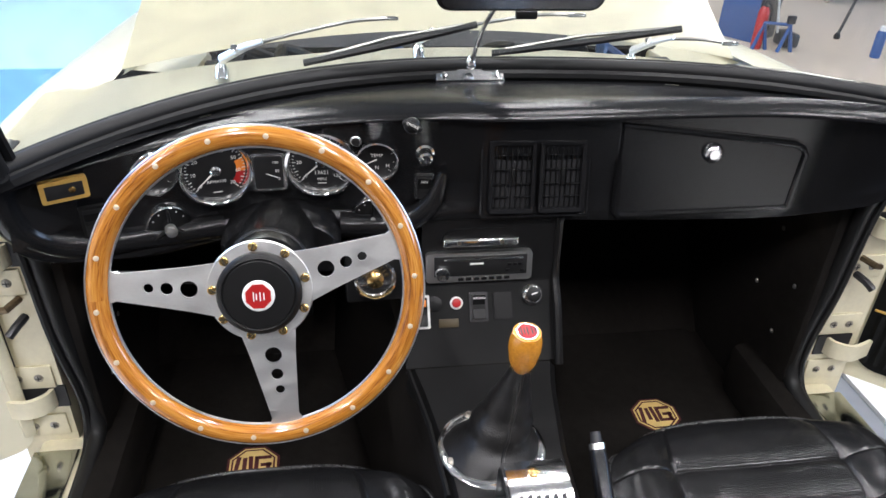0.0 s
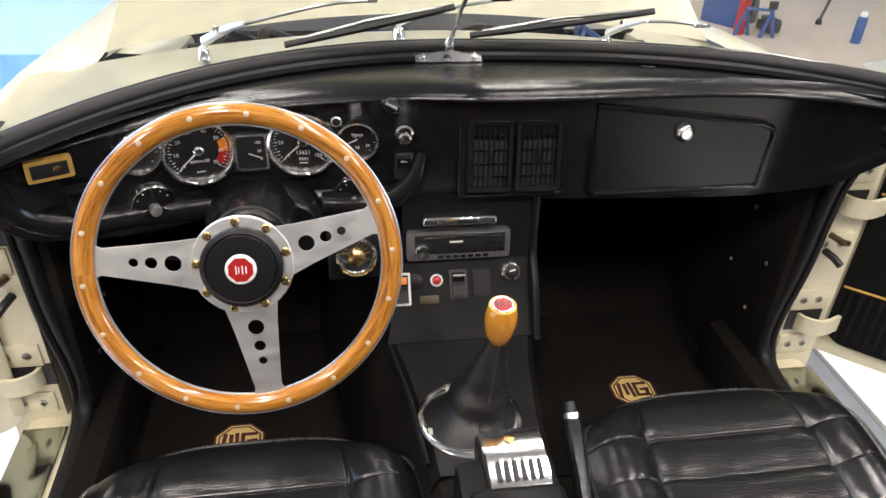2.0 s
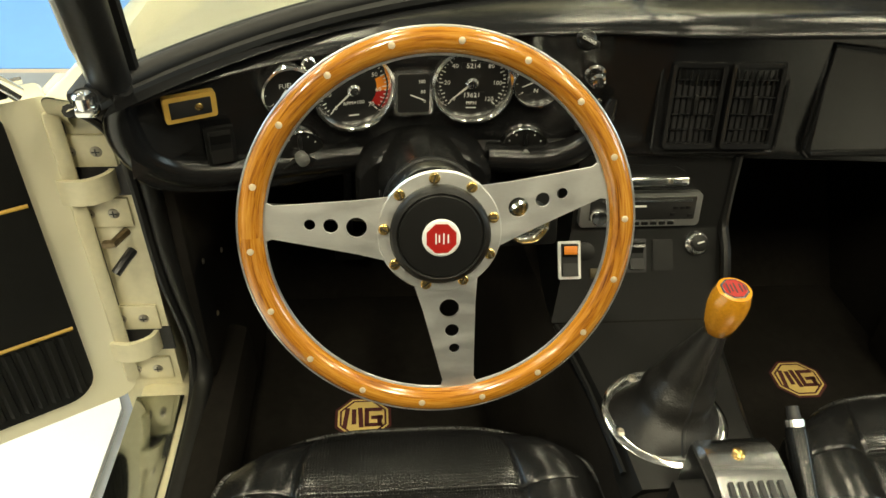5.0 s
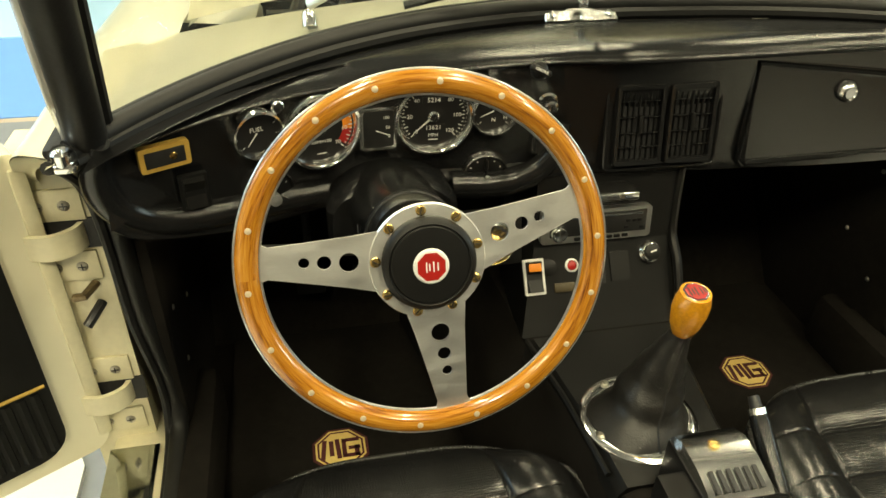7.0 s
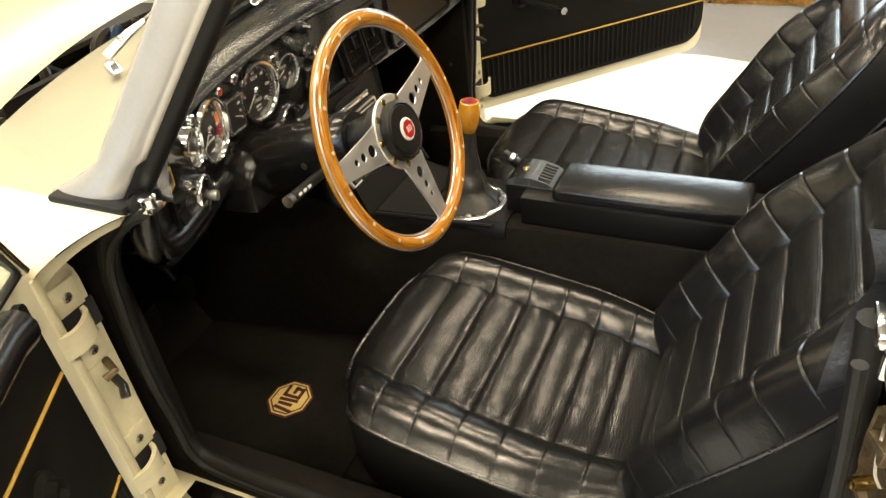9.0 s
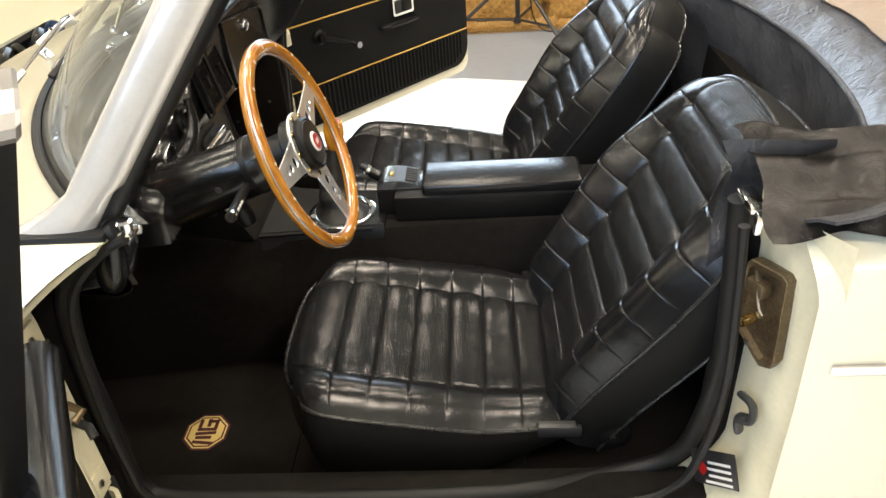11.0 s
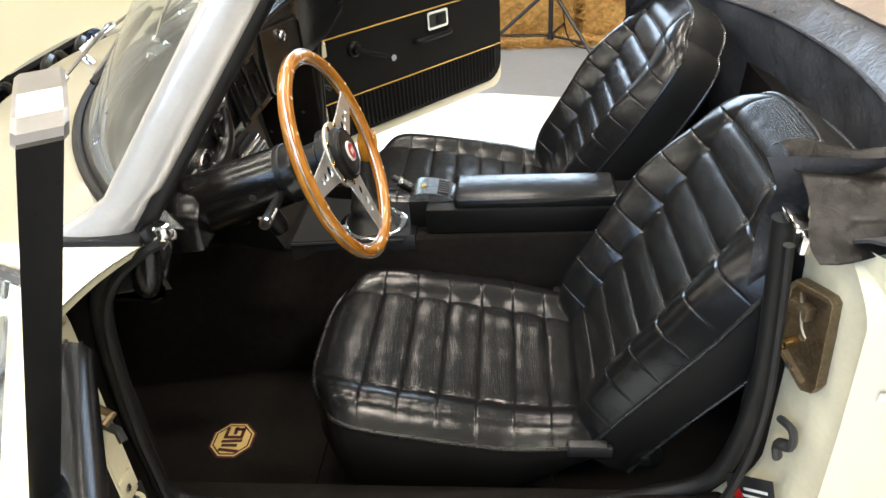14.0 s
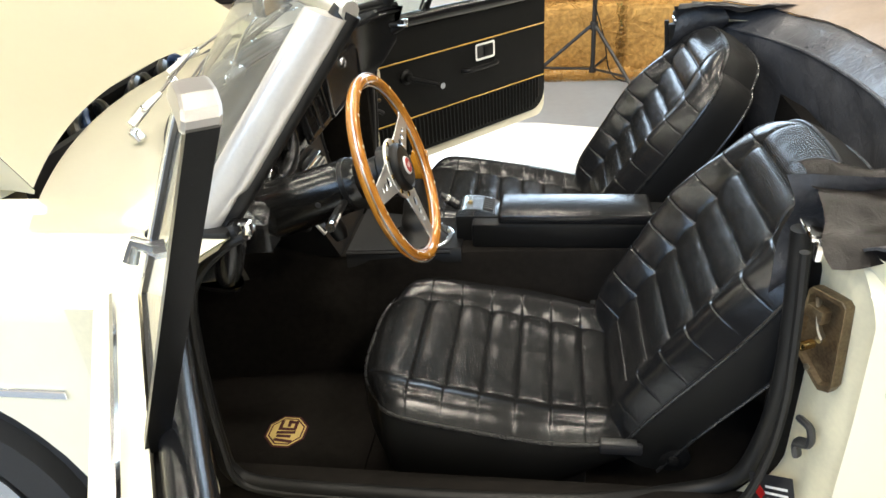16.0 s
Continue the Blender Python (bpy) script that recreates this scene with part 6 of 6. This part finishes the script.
# ---- doors ----
def build_door(sgn, hinge, ang, name_label):
    m = Matrix.Translation((hinge[0], hinge[1], 0)) @ Matrix.Rotation(radians(sgn * ang), 4, "Z")
    def P(t, z, off=0.0):
        """t: along the door from the hinge, off: towards the cockpit when shut."""
        return m @ Vector((-sgn * off, -t, z))
    L, Z0, Z1 = 0.90, 0.335, 0.80
    def corner_shape(t0, t1, z0, z1, r):
        out = []
        for ct, cz, a0 in ((t1 - r, z1 - 0.01, 0), (t0 + 0.01, z1 - 0.01, 90), (t0 + r * 0.6, z0 + r * 0.6, 180), (t1 - r, z0 + r, 270)):
            rr = 0.01 if a0 in (0, 90) else (r * 0.6 if a0 == 180 else r)
            ct = ct if a0 != 0 else t1 - 0.01
            for k in range(7):
                a = radians(a0 + 15 * k)
                out.append((ct + rr * math.cos(a), cz + rr * math.sin(a)))
        return out
    def sheet(shape, off0, off1, shrink=0.0):
        bm = B()
        rings(bm, [[P(t, z, off0) for t, z in shape], [P(t, z, off1) for t, z in shape]])
        return bm
    # outer skin, bulging
    shape = corner_shape(0.0, L + 0.01, Z0 - 0.03, Z1 + 0.01, 0.05)
    bm = B()
    c = (L / 2, 0.56)
    rings(bm, [[P(t, z, 0.0) for t, z in shape], [P(t, z, -0.045) for t, z in shape], [P(c[0] + (t - c[0]) * 0.985, c[1] + (z - c[1]) * 0.97, -0.06) for t, z in shape], [P(c[0] + (t - c[0]) * 0.8, c[1] + (z - c[1]) * 0.6, -0.075) for t, z in shape]])
    d = tc = part("door", bm, CREAM, car, name_label)
    part("waist_strip", tube(B(), [P(0.03, 0.69, -0.068), P(L - 0.02, 0.69, -0.068)], 0.008, 6), CHROME, d)
    # hinge-side edge face
    part("door_edge", box(B(), (sgn * 0.004, -0.004, 0.56), (0.016, 0.02, 0.46), 0.004, m), CREAM_INNER, d)
    # black strip put in for the shade of the shut gap
    part("shut_gap_shade", box(B(), (sgn * 0.028, 0.004, 0.56), (0.032, 0.012, 0.45), 0.003, m), RUBBER, d, "dark strip standing for the shade in the door shut gap")
    card = corner_shape(0.055, L, Z0 + 0.005, Z1 - 0.005, 0.075)
    part("trim_card", sheet(card, 0.001, 0.010), TRIM_VINYL, d, "black vinyl trim card")
    for z in (0.475, 0.680):
        part("gold_piping", tube(B(), [P(0.06, z, 0.011), P(L - 0.004, z, 0.011)], 0.0028, 6), GOLD, tc, "thin gold piping")
    # ribbed lower panel
    n = 44
    for k in range(n):
        t = 0.075 + (L - 0.115) * k / (n - 1)
        z0 = Z0 + 0.02 + (0.05 * max(0, (t - (L - 0.08)) / 0.06) if t > L - 0.08 else 0)
        part("rib", tube(B(), [P(t, z0, 0.008), P(t, 0.468, 0.008)], 0.0075, 6, flat=1.0), TRIM_VINYL, tc)
    # armrest pull, handle, winder
    part("pull", tube(B(), smooth_path([P(0.46, 0.585, 0.008), P(0.48, 0.590, 0.034), P(0.60, 0.590, 0.036), P(0.63, 0.588, 0.008)]), 0.009, 8), PLASTIC, tc, "black door pull")
    q = frame_at(P(0.57, 0.640, 0.010), m.to_3x3() @ Vector((-sgn, 0, 0)))
    part("handle_escutcheon", holed(round_rect(0.098, 0.062, 0.008, 4), [], q @ pose(0, 0, 0.003), 0.010), CHROME, tc, "chrome inner handle surround")
    part("handle_well", holed(round_rect(0.080, 0.045, 0.005, 3), [], q @ pose(0, 0, 0.0085), 0.001), DIAL, d)
    part("inner_handle", box(B(), (0.014, 0, 0.010), (0.045, 0.036, 0.006), 0.003, q), PLASTIC, d)
    q = frame_at(P(0.20, 0.625, 0.010), m.to_3x3() @ Vector((-sgn, 0, 0)))
    part("window_winder", lathe(B(), [(0.026, 0), (0.026, 0.006), (0.016, 0.012), (0.014, 0.026), (0, 0.028)], q, 24), PLASTIC, tc, "black window winder")
    k0, k1 = P(0.20, 0.625, 0.032), P(0.315, 0.578, 0.040)
    part("winder_arm", tube(B(), [k0, k1], [0.009, 0.007], 8), PLASTIC, d)
    part("winder_knob", tube(B(), [k1 + (m.to_3x3() @ Vector((-sgn, 0, 0))) * t for t in (0.0, 0.03)], [0.008, 0.011], 12), CHROME, d, "chrome winder knob")
    # padded top rail and window slot
    rail_off = 0.034 if sgn < 0 else 0.004
    part("top_rail", tube(B(), [P(0.125 if sgn < 0 else 0.03, 0.806, rail_off), P(0.16, 0.812, rail_off), P(L - 0.02, 0.800, rail_off)], 0.025, 12), VINYL, d, "black padded door top")
    part("slot_trim", tube(B(), [P(0.02, 0.822, -0.030), P(L - 0.02, 0.815, -0.030)], 0.005, 6), CHROME, d)
    # quarter light: leaning front frame, satin head, raked rear post, pane; all lean inwards
    def Q(t, z, extra=0.0):
        return P(t, z, (0.011 if sgn < 0 else -0.024) + 0.318 * (z - 0.82) + extra)
    fr = [(0.03, 0.822), (0.15, 0.972), (0.27, 1.112), (0.30, 1.141), (0.33, 1.152), (0.38, 1.158)]
    part("quarter_light", tube(B(), smooth_path([Q(t, z) for t, z in fr], 5), 0.009, 10), CHROME, d, "chrome quarter light frame")
    def bar(t0, t1, e0, e1, z0, z1):
        return [[Q(t + 0.31 * (z - 0.82), z, e) for t, e in ((t0, e0), (t1, e0), (t1, e1), (t0, e1))] for z in steps(z0, z1, 4)]
    bm = B()
    rings(bm, bar(0.318, 0.338, -0.012, 0.012, 0.80, 1.163))
    part("post_rubber", bm, POST_BLACK, d, "black window channel post", smooth=False)
    bm = B()
    rings(bm, bar(0.306, 0.319, -0.010, 0.009, 0.81, 1.163))
    part("post_strip", bm, CHROME, d, smooth=False)
    bm = B()
    cap = [(0.290, 1.150), (0.405, 1.158), (0.432, 1.158), (0.438, 1.161), (0.436, 1.168), (0.424, 1.173), (0.390, 1.176), (0.330, 1.172), (0.296, 1.162)]
    rings(bm, [[Q(t + (0.38 - t) * k, z + (1.169 - z) * k, e) for t, z in cap] for e, k in ((-0.015, 0.12), (-0.012, 0.0), (0.012, 0.0), (0.015, 0.12))])
    part("post_cap", bm, SATIN, d, "satin quarter light head", smooth=False)
    out = [(0.045, 0.825), (0.155, 0.957), (0.275, 1.105), (0.325, 1.150), (0.400, 1.150), (0.310, 0.825)]
    bm = B()
    rings(bm, [[Q(t, z, e) for t, z in out] for e in (-0.002, 0.002)])
    gl = part("quarter_pane", bm, GLASS, d)
    gl.visible_shadow = False
    part("quarter_rubber", tube(B(), [Q(t, z) for t, z in out], 0.006, 6, True), RUBBER, d)
    part("quarter_catch", tube(B(), [Q(0.28, 1.0, -0.010), Q(0.26, 1.003, -0.030), Q(0.265, 0.985, -0.034)], 0.008, 8), CHROME, d, "chrome quarter light catch")
    part("catch_boss", tube(B(), [Q(0.28, 1.0, -0.002), Q(0.28, 1.0, -0.014)], 0.010, 8), CHROME, d)
    return d
build_door(-1, (-0.7475, 1.200), 60, "open cream driver's door with black and gold trim card")
build_door(1, (0.75, 1.27), 48, "open cream passenger door with black and gold trim card")

# ---- folded hood round the cockpit's back ----
hood = thing("folded_hood", "folded black vinyl hood piled behind the seats", "hood", (0, -0.1, 0.8))
RIM = [(-0.665, 0.315), (-0.655, 0.25), (-0.62, 0.17), (-0.50, 0.085), (-0.30, 0.015), (0.0, -0.015), (0.30, 0.015), (0.50, 0.085), (0.62, 0.17), (0.655, 0.25), (0.665, 0.315)]
rim_pts = smooth_path([(x, y, 0) for x, y in RIM], 8)
def around(prof, name, mat, label, amount, i0=0, i1=None, seed=0.0):
    bm = B()
    pts = rim_pts[i0:i1]
    loops = []
    for i, p in enumerate(pts):
        a, b = pts[max(i - 1, 0)], pts[min(i + 1, len(pts) - 1)]
        t = (b - a).normalized()
        n = Vector((t.y, -t.x, 0))
        if n.dot(Vector((p.x, p.y - 0.5, 0))) < 0:
            n = -n
        loops.append([p + n * o + Vector((0, 0, z)) for o, z in prof])
    rings(bm, loops, closed=False, cap=False)
    bmesh.ops.subdivide_edges(bm, edges=bm.edges[:], cuts=1, use_grid_fill=True)
    wrinkle(bm, amount, 9, seed)
    wrinkle(bm, amount * 0.5, 26, seed + 3)
    bmesh.ops.solidify(bm, geom=bm.faces[:], thickness=0.004)
    return part(name, bm, mat, hood, label)
k = len(rim_pts)
around([(0.045, 0.40), (0.035, 0.50), (0.022, 0.60), (0.010, 0.70), (0.002, 0.78), (0.0, 0.825)], "hood_front", HOOD_CLOTH, "creased black vinyl front fold", 0.009, 12, k - 12)
around([(0.0, 0.825), (0.02, 0.845), (0.05, 0.866), (0.075, 0.878)], "hood_fold", HOOD_CLOTH, "black vinyl top fold", 0.004, 8, k - 8, 5.0)
around([(0.070, 0.884), (0.11, 0.904), (0.22, 0.925), (0.40, 0.925), (0.50, 0.87), (0.52, 0.80)], "hood_top", HOOD_TOP, "faded brown hood top", 0.004, 14, k - 14, 5.0)
part("hood_piping", tube(B(), [Vector((p.x, p.y, 0.828)) for p in rim_pts[10:k - 10]], 0.005, 8), HOOD_CLOTH, hood)
for sgn in (-1, 1):
    # the corner drapes over the wing top
    bm = B()
    def drape(u, v):
        y = 0.300 - 0.40 * u - 0.03 * v - 0.012 * math.sin(5 * v)
        x = 0.535 + 0.170 * v
        z = 0.902 - 0.016 * u - 0.055 * v ** 1.6
        z += 0.0075 * math.sin(17 * v + 1.2 * u) * (1 - 0.6 * v) + 0.004 * math.sin(11 * u + 5 * v)
        return Vector((sgn * x, y, z))
    grid(bm, drape, steps(0, 1, 44), steps(0, 1, 40))
    wrinkle(bm, 0.011, 12, 7.0 + sgn)
    wrinkle(bm, 0.005, 30, 3.0 + sgn)
    bmesh.ops.solidify(bm, geom=bm.faces[:], thickness=0.005)
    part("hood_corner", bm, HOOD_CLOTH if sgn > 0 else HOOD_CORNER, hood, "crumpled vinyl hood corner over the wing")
    bm = B()
    def hang(u, v):
        return Vector((sgn * (0.556 + 0.050 * v * (1 - u) + 0.012 * math.sin(9 * v + 2 * u) + 0.01 * u), 0.305 - 0.13 * u - 0.012 * math.sin(5 * v), 0.900 - (0.165 - 0.05 * u) * v))
    grid(bm, hang, steps(0, 1, 14), steps(0, 1, 18))
    wrinkle(bm, 0.010, 16, 11.0 + sgn)
    bmesh.ops.solidify(bm, geom=bm.faces[:], thickness=0.005)
    part("hood_flap", bm, HOOD_CLOTH, hood)

# ---- behind the car: straw bales, light stand, boards ----
def bale(x, y, z, sx, sy, sz, turn):
    b = thing("straw_bale", "loose golden straw bale by the display floor", "straw bale", (x, y, z), "straw bales")
    bm = box(B(), (0, 0, sz / 2), (sx, sy, sz), 0.03)
    bmesh.ops.subdivide_edges(bm, edges=bm.edges[:], cuts=6, use_grid_fill=True)
    wrinkle(bm, 0.02, 12, x)
    bmesh.ops.transform(bm, matrix=pose(x, y, z, 0, 0, turn), verts=bm.verts)
    part("bale_core", bm, STRAW, b)
    rg = random.Random(int(x * 100 + y * 10))
    verts, faces = [], []
    for k in range(1500):
        px, py, pz = rg.uniform(-sx / 2, sx / 2), rg.uniform(-sy / 2, sy / 2), rg.uniform(0, sz)
        side_ = rg.randrange(3)
        if side_ == 0:
            px = -sx / 2 - 0.004
        elif side_ == 1:
            pz = sz + 0.004
        else:
            py = sy / 2 * rg.choice((-1, 1)) * 1.01
        d = Vector((rg.gauss(0, 0.35), rg.gauss(0, 1), rg.gauss(0, 0.5))).normalized() * rg.uniform(0.03, 0.09)
        w = Vector((rg.gauss(0, 1), rg.gauss(0, 1), rg.gauss(0, 1))).cross(d).normalized() * 0.0022
        p = Vector((px, py, pz))
        i = len(verts)
        verts += [p - d - w, p - d + w, p + d + w * 0.6, p + d - w * 0.6]
        faces.append((i, i + 1, i + 2, i + 3))
    me = bpy.data.meshes.new("straw")
    tm = pose(x, y, z, 0, 0, turn)
    me.from_pydata([tm @ v - Vector((x, y, z)) for v in verts], [], faces)
    me.materials.append(STRAW)
    o = new("straw", me)
    o.parent = b
    o["kind"] = "stuff"
bale(3.30, 0.72, 0.0, 0.48, 0.95, 0.40, 4)
bale(3.28, -0.30, 0.0, 0.48, 0.95, 0.40, -3)
bale(3.45, 0.30, 0.405, 0.48, 0.95, 0.36, 2)
bale(3.50, -0.72, 0.405, 0.48, 0.95, 0.36, 6)
bale(3.32, -1.35, 0.0, 0.48, 0.95, 0.40, 2)
# loose straw in front of the bales
rg = random.Random(9)
verts, faces = [], []
for k in range(4200):
    p = Vector((2.87 + abs(rg.gauss(0, 0.09)), rg.uniform(-1.8, 1.3), rg.uniform(0.004, 0.03)))
    d = Vector((rg.gauss(0, 1), rg.gauss(0, 1), rg.gauss(0, 0.15))).normalized() * rg.uniform(0.02, 0.07)
    w = Vector((rg.gauss(0, 0.3), rg.gauss(0, 0.3), 1)).cross(d).normalized() * 0.0024
    i = len(verts)
    verts += [p - d - w, p - d + w, p + d + w * 0.6, p + d - w * 0.6]
    faces.append((i, i + 1, i + 2, i + 3))
me = bpy.data.meshes.new("loose_straw")
me.from_pydata(verts, [], faces)
me.materials.append(STRAW)
tagged(new("loose_straw", me), "loose golden straw scattered on the floor", "straw", kind="stuff")

stand = thing("light_stand", "black tripod light stand in front of straw bales", "light stand", (2.90, 0.385, 0))
T0 = Vector((2.90, 0.385, 0))
part("pole", tube(B(), [T0 + Vector((0, 0, 0.045)), T0 + Vector((0, 0, 2.0))], 0.014, 12), BLACK_STEEL, stand)
part("collar", tube(B(), [T0 + Vector((0, 0, 0.30)), T0 + Vector((0, 0, 0.345))], 0.024, 12), BLACK_STEEL, stand)
for a in (95, 215, 335):
    f = Vector((math.cos(radians(a)), math.sin(radians(a)), 0))
    part("leg", tube(B(), [T0 + f * 0.02 + Vector((0, 0, 0.32)), T0 + f * 0.40 + Vector((0, 0, 0.01))], 0.011, 8), BLACK_STEEL, stand)
    part("brace", tube(B(), [T0 + Vector((0, 0, 0.065)), T0 + f * 0.30 + Vector((0, 0, 0.085))], 0.008, 8), BLACK_STEEL, stand)
part("foot_clamp", tube(B(), [T0 + Vector((0, 0, 0.045)), T0 + Vector((0, 0, 0.075))], 0.022, 12), BLACK_STEEL, stand)
cable = thing("cable", "thin black cable trailing from the light stand", "cable", T0)
part("cable_run", tube(B(), smooth_path([T0 + Vector(p) for p in ((-0.02, 0.02, 0.5), (-0.03, -0.06, 0.25), (-0.02, -0.10, 0.06), (-0.10, -0.20, 0.01), (-0.12, -0.5, 0.012))]), 0.004, 6), RUBBER, cable)

screen_fence = thing("plank_screen", "dark brown weathered plank screen behind the straw", "fence", (4.6, -0.9, 0))
for k in range(16):
    part("plank", box(B(), (4.6, -2.6 + 0.215 * k, 0.55), (0.03, 0.20, 1.1), 0.004), PLANK, screen_fence)
gb = thing("green_cabinet", "green painted metal cabinet behind the straw", "cabinet", (4.4, 0.12, 0))
part("cabinet_body", box(B(), (4.4, 0.05, 0.28), (0.25, 0.22, 0.56), 0.01), GREEN, gb)

# ---- far hall, front right ----
pil = thing("hall_column", "square column, blue and black painted, in the hall", "column", (2.50, 4.88, 0))
part("column_shaft", box(B(), (0, 0, 2.0), (0.27, 0.27, 4.0), 0.01, pose(2.54, 4.86, 0, 0, 0, 32)), BLACK_STEEL, pil)
part("column_panel", box(B(), (-0.138, 0, 2.0), (0.01, 0.26, 4.0), 0.003, pose(2.54, 4.86, 0, 0, 0, 32)), BLUE_STEEL, pil)
for x, y in ((2.455, 4.56),):
    e = thing("fire_extinguisher", "red fire extinguisher standing by the column", "extinguisher", (x, y, 0))
    part("cylinder", lathe(B(), [(0.030, 0), (0.034, 0.02), (0.034, 0.22), (0.026, 0.25), (0.012, 0.265)], pose(x, y, 0), 20), RED, e)
    part("valve", box(B(), (x, y, 0.28), (0.02, 0.04, 0.035), 0.005), BLACK_STEEL, e)
    part("hose", tube(B(), smooth_path([(x + 0.01, y, 0.28), (x + 0.05, y, 0.24), (x + 0.045, y - 0.02, 0.12)]), 0.006, 6), RUBBER, e)
tr = thing("axle_stand", "blue steel axle stand on the hall floor", "stand", (2.53, 4.52, 0))
for x, y in ((-0.07, 0.03), (0.07, -0.03)):
    for lean in (-1, 1):
        part("stand_leg", tube(B(), [(2.53 + x + 0.045 * lean, 4.50 + y, 0.0), (2.53 + x, 4.50 + y, 0.17)], [0.013, 0.010], 6), BLUE_STEEL, tr)
part("stand_bar", tube(B(), [(2.45, 4.53, 0.17), (2.61, 4.47, 0.17)], 0.010, 8), BLUE_STEEL, tr)
part("stand_cradle", box(B(), (2.60, 4.475, 0.20), (0.05, 0.03, 0.05), 0.006), BLACK_STEEL, tr)
gj = thing("garage_jack", "black floor jack beside the blue axle stand", "jack", (2.68, 4.60, 0))
part("jack_body", box(B(), (2.68, 4.60, 0.05), (0.10, 0.16, 0.09), 0.02), BLACK_STEEL, gj)
part("jack_handle", tube(B(), [(2.62, 4.62, 0.08), (2.60, 4.68, 0.32)], 0.008, 8), ALU, gj)
cr = thing("tool_trolley", "pale blue wheeled tool trolley in the hall", "trolley", (4.3, 5.9, 0))
part("trolley_tray", box(B(), (4.05, 6.0, 0.16), (0.7, 0.45, 0.08), 0.015), SKY_STEEL, cr)
part("trolley_top", box(B(), (4.05, 6.0, 0.75), (0.7, 0.45, 0.06), 0.015), SKY_STEEL, cr)
for x in (3.75, 4.35):
    for y in (5.82, 6.18):
        part("trolley_post", box(B(), (x, y, 0.45), (0.03, 0.03, 0.6), 0.004), SKY_STEEL, cr)
        part("castor", lathe(B(), [(0.05, -0.015), (0.055, 0), (0.05, 0.015), (0, 0.016)], frame_at((x, y, 0.055), (1, 0, 0)), 16), ALU, cr)
bs = thing("boom_stand", "thin black stand leg on the pale floor", "stand", (3.16, 4.77, 0))
part("boom_leg", tube(B(), [(3.16, 4.77, 0.02), (3.40, 4.95, 0.42), (3.64, 5.13, 0.84)], 0.010, 8), BLACK_STEEL, bs)
part("boom_foot", lathe(B(), [(0.02, 0), (0.022, 0.02), (0.012, 0.04)], pose(3.16, 4.77, 0), 12), RUBBER, bs)
can = thing("spray_can", "dark blue spray can standing on the pale floor", "can", (3.147, 4.345, 0))
part("can_body", lathe(B(), [(0.030, 0), (0.031, 0.01), (0.031, 0.15), (0.025, 0.165)], pose(3.147, 4.345, 0), 20), BLUE_STEEL, can)
part("can_cap", lathe(B(), [(0.02, 0.165), (0.02, 0.19), (0.014, 0.195), (0, 0.195)], pose(3.147, 4.345, 0), 20), WHITE, can)
cb = thing("show_car_front", "yellow plate on a dark parked vehicle nose behind the car", "vehicle", (5.6, 4.2, 0))
part("vehicle_nose", box(B(), (6.3, 4.4, 0.30), (1.2, 1.7, 0.6), 0.12, None, 4), BLACK_STEEL, cb)
part("number_plate", box(B(), (5.66, 4.25, 0.32), (0.02, 0.52, 0.12), 0.006), YELLOW, cb, "yellow number plate with dark bars")
bm = B()
for k in range(5):
    box(bm, (5.648, 4.09 + 0.08 * k, 0.32), (0.006, 0.05, 0.07), 0.002)
part("plate_bars", bm, BLACK_STEEL, cb)
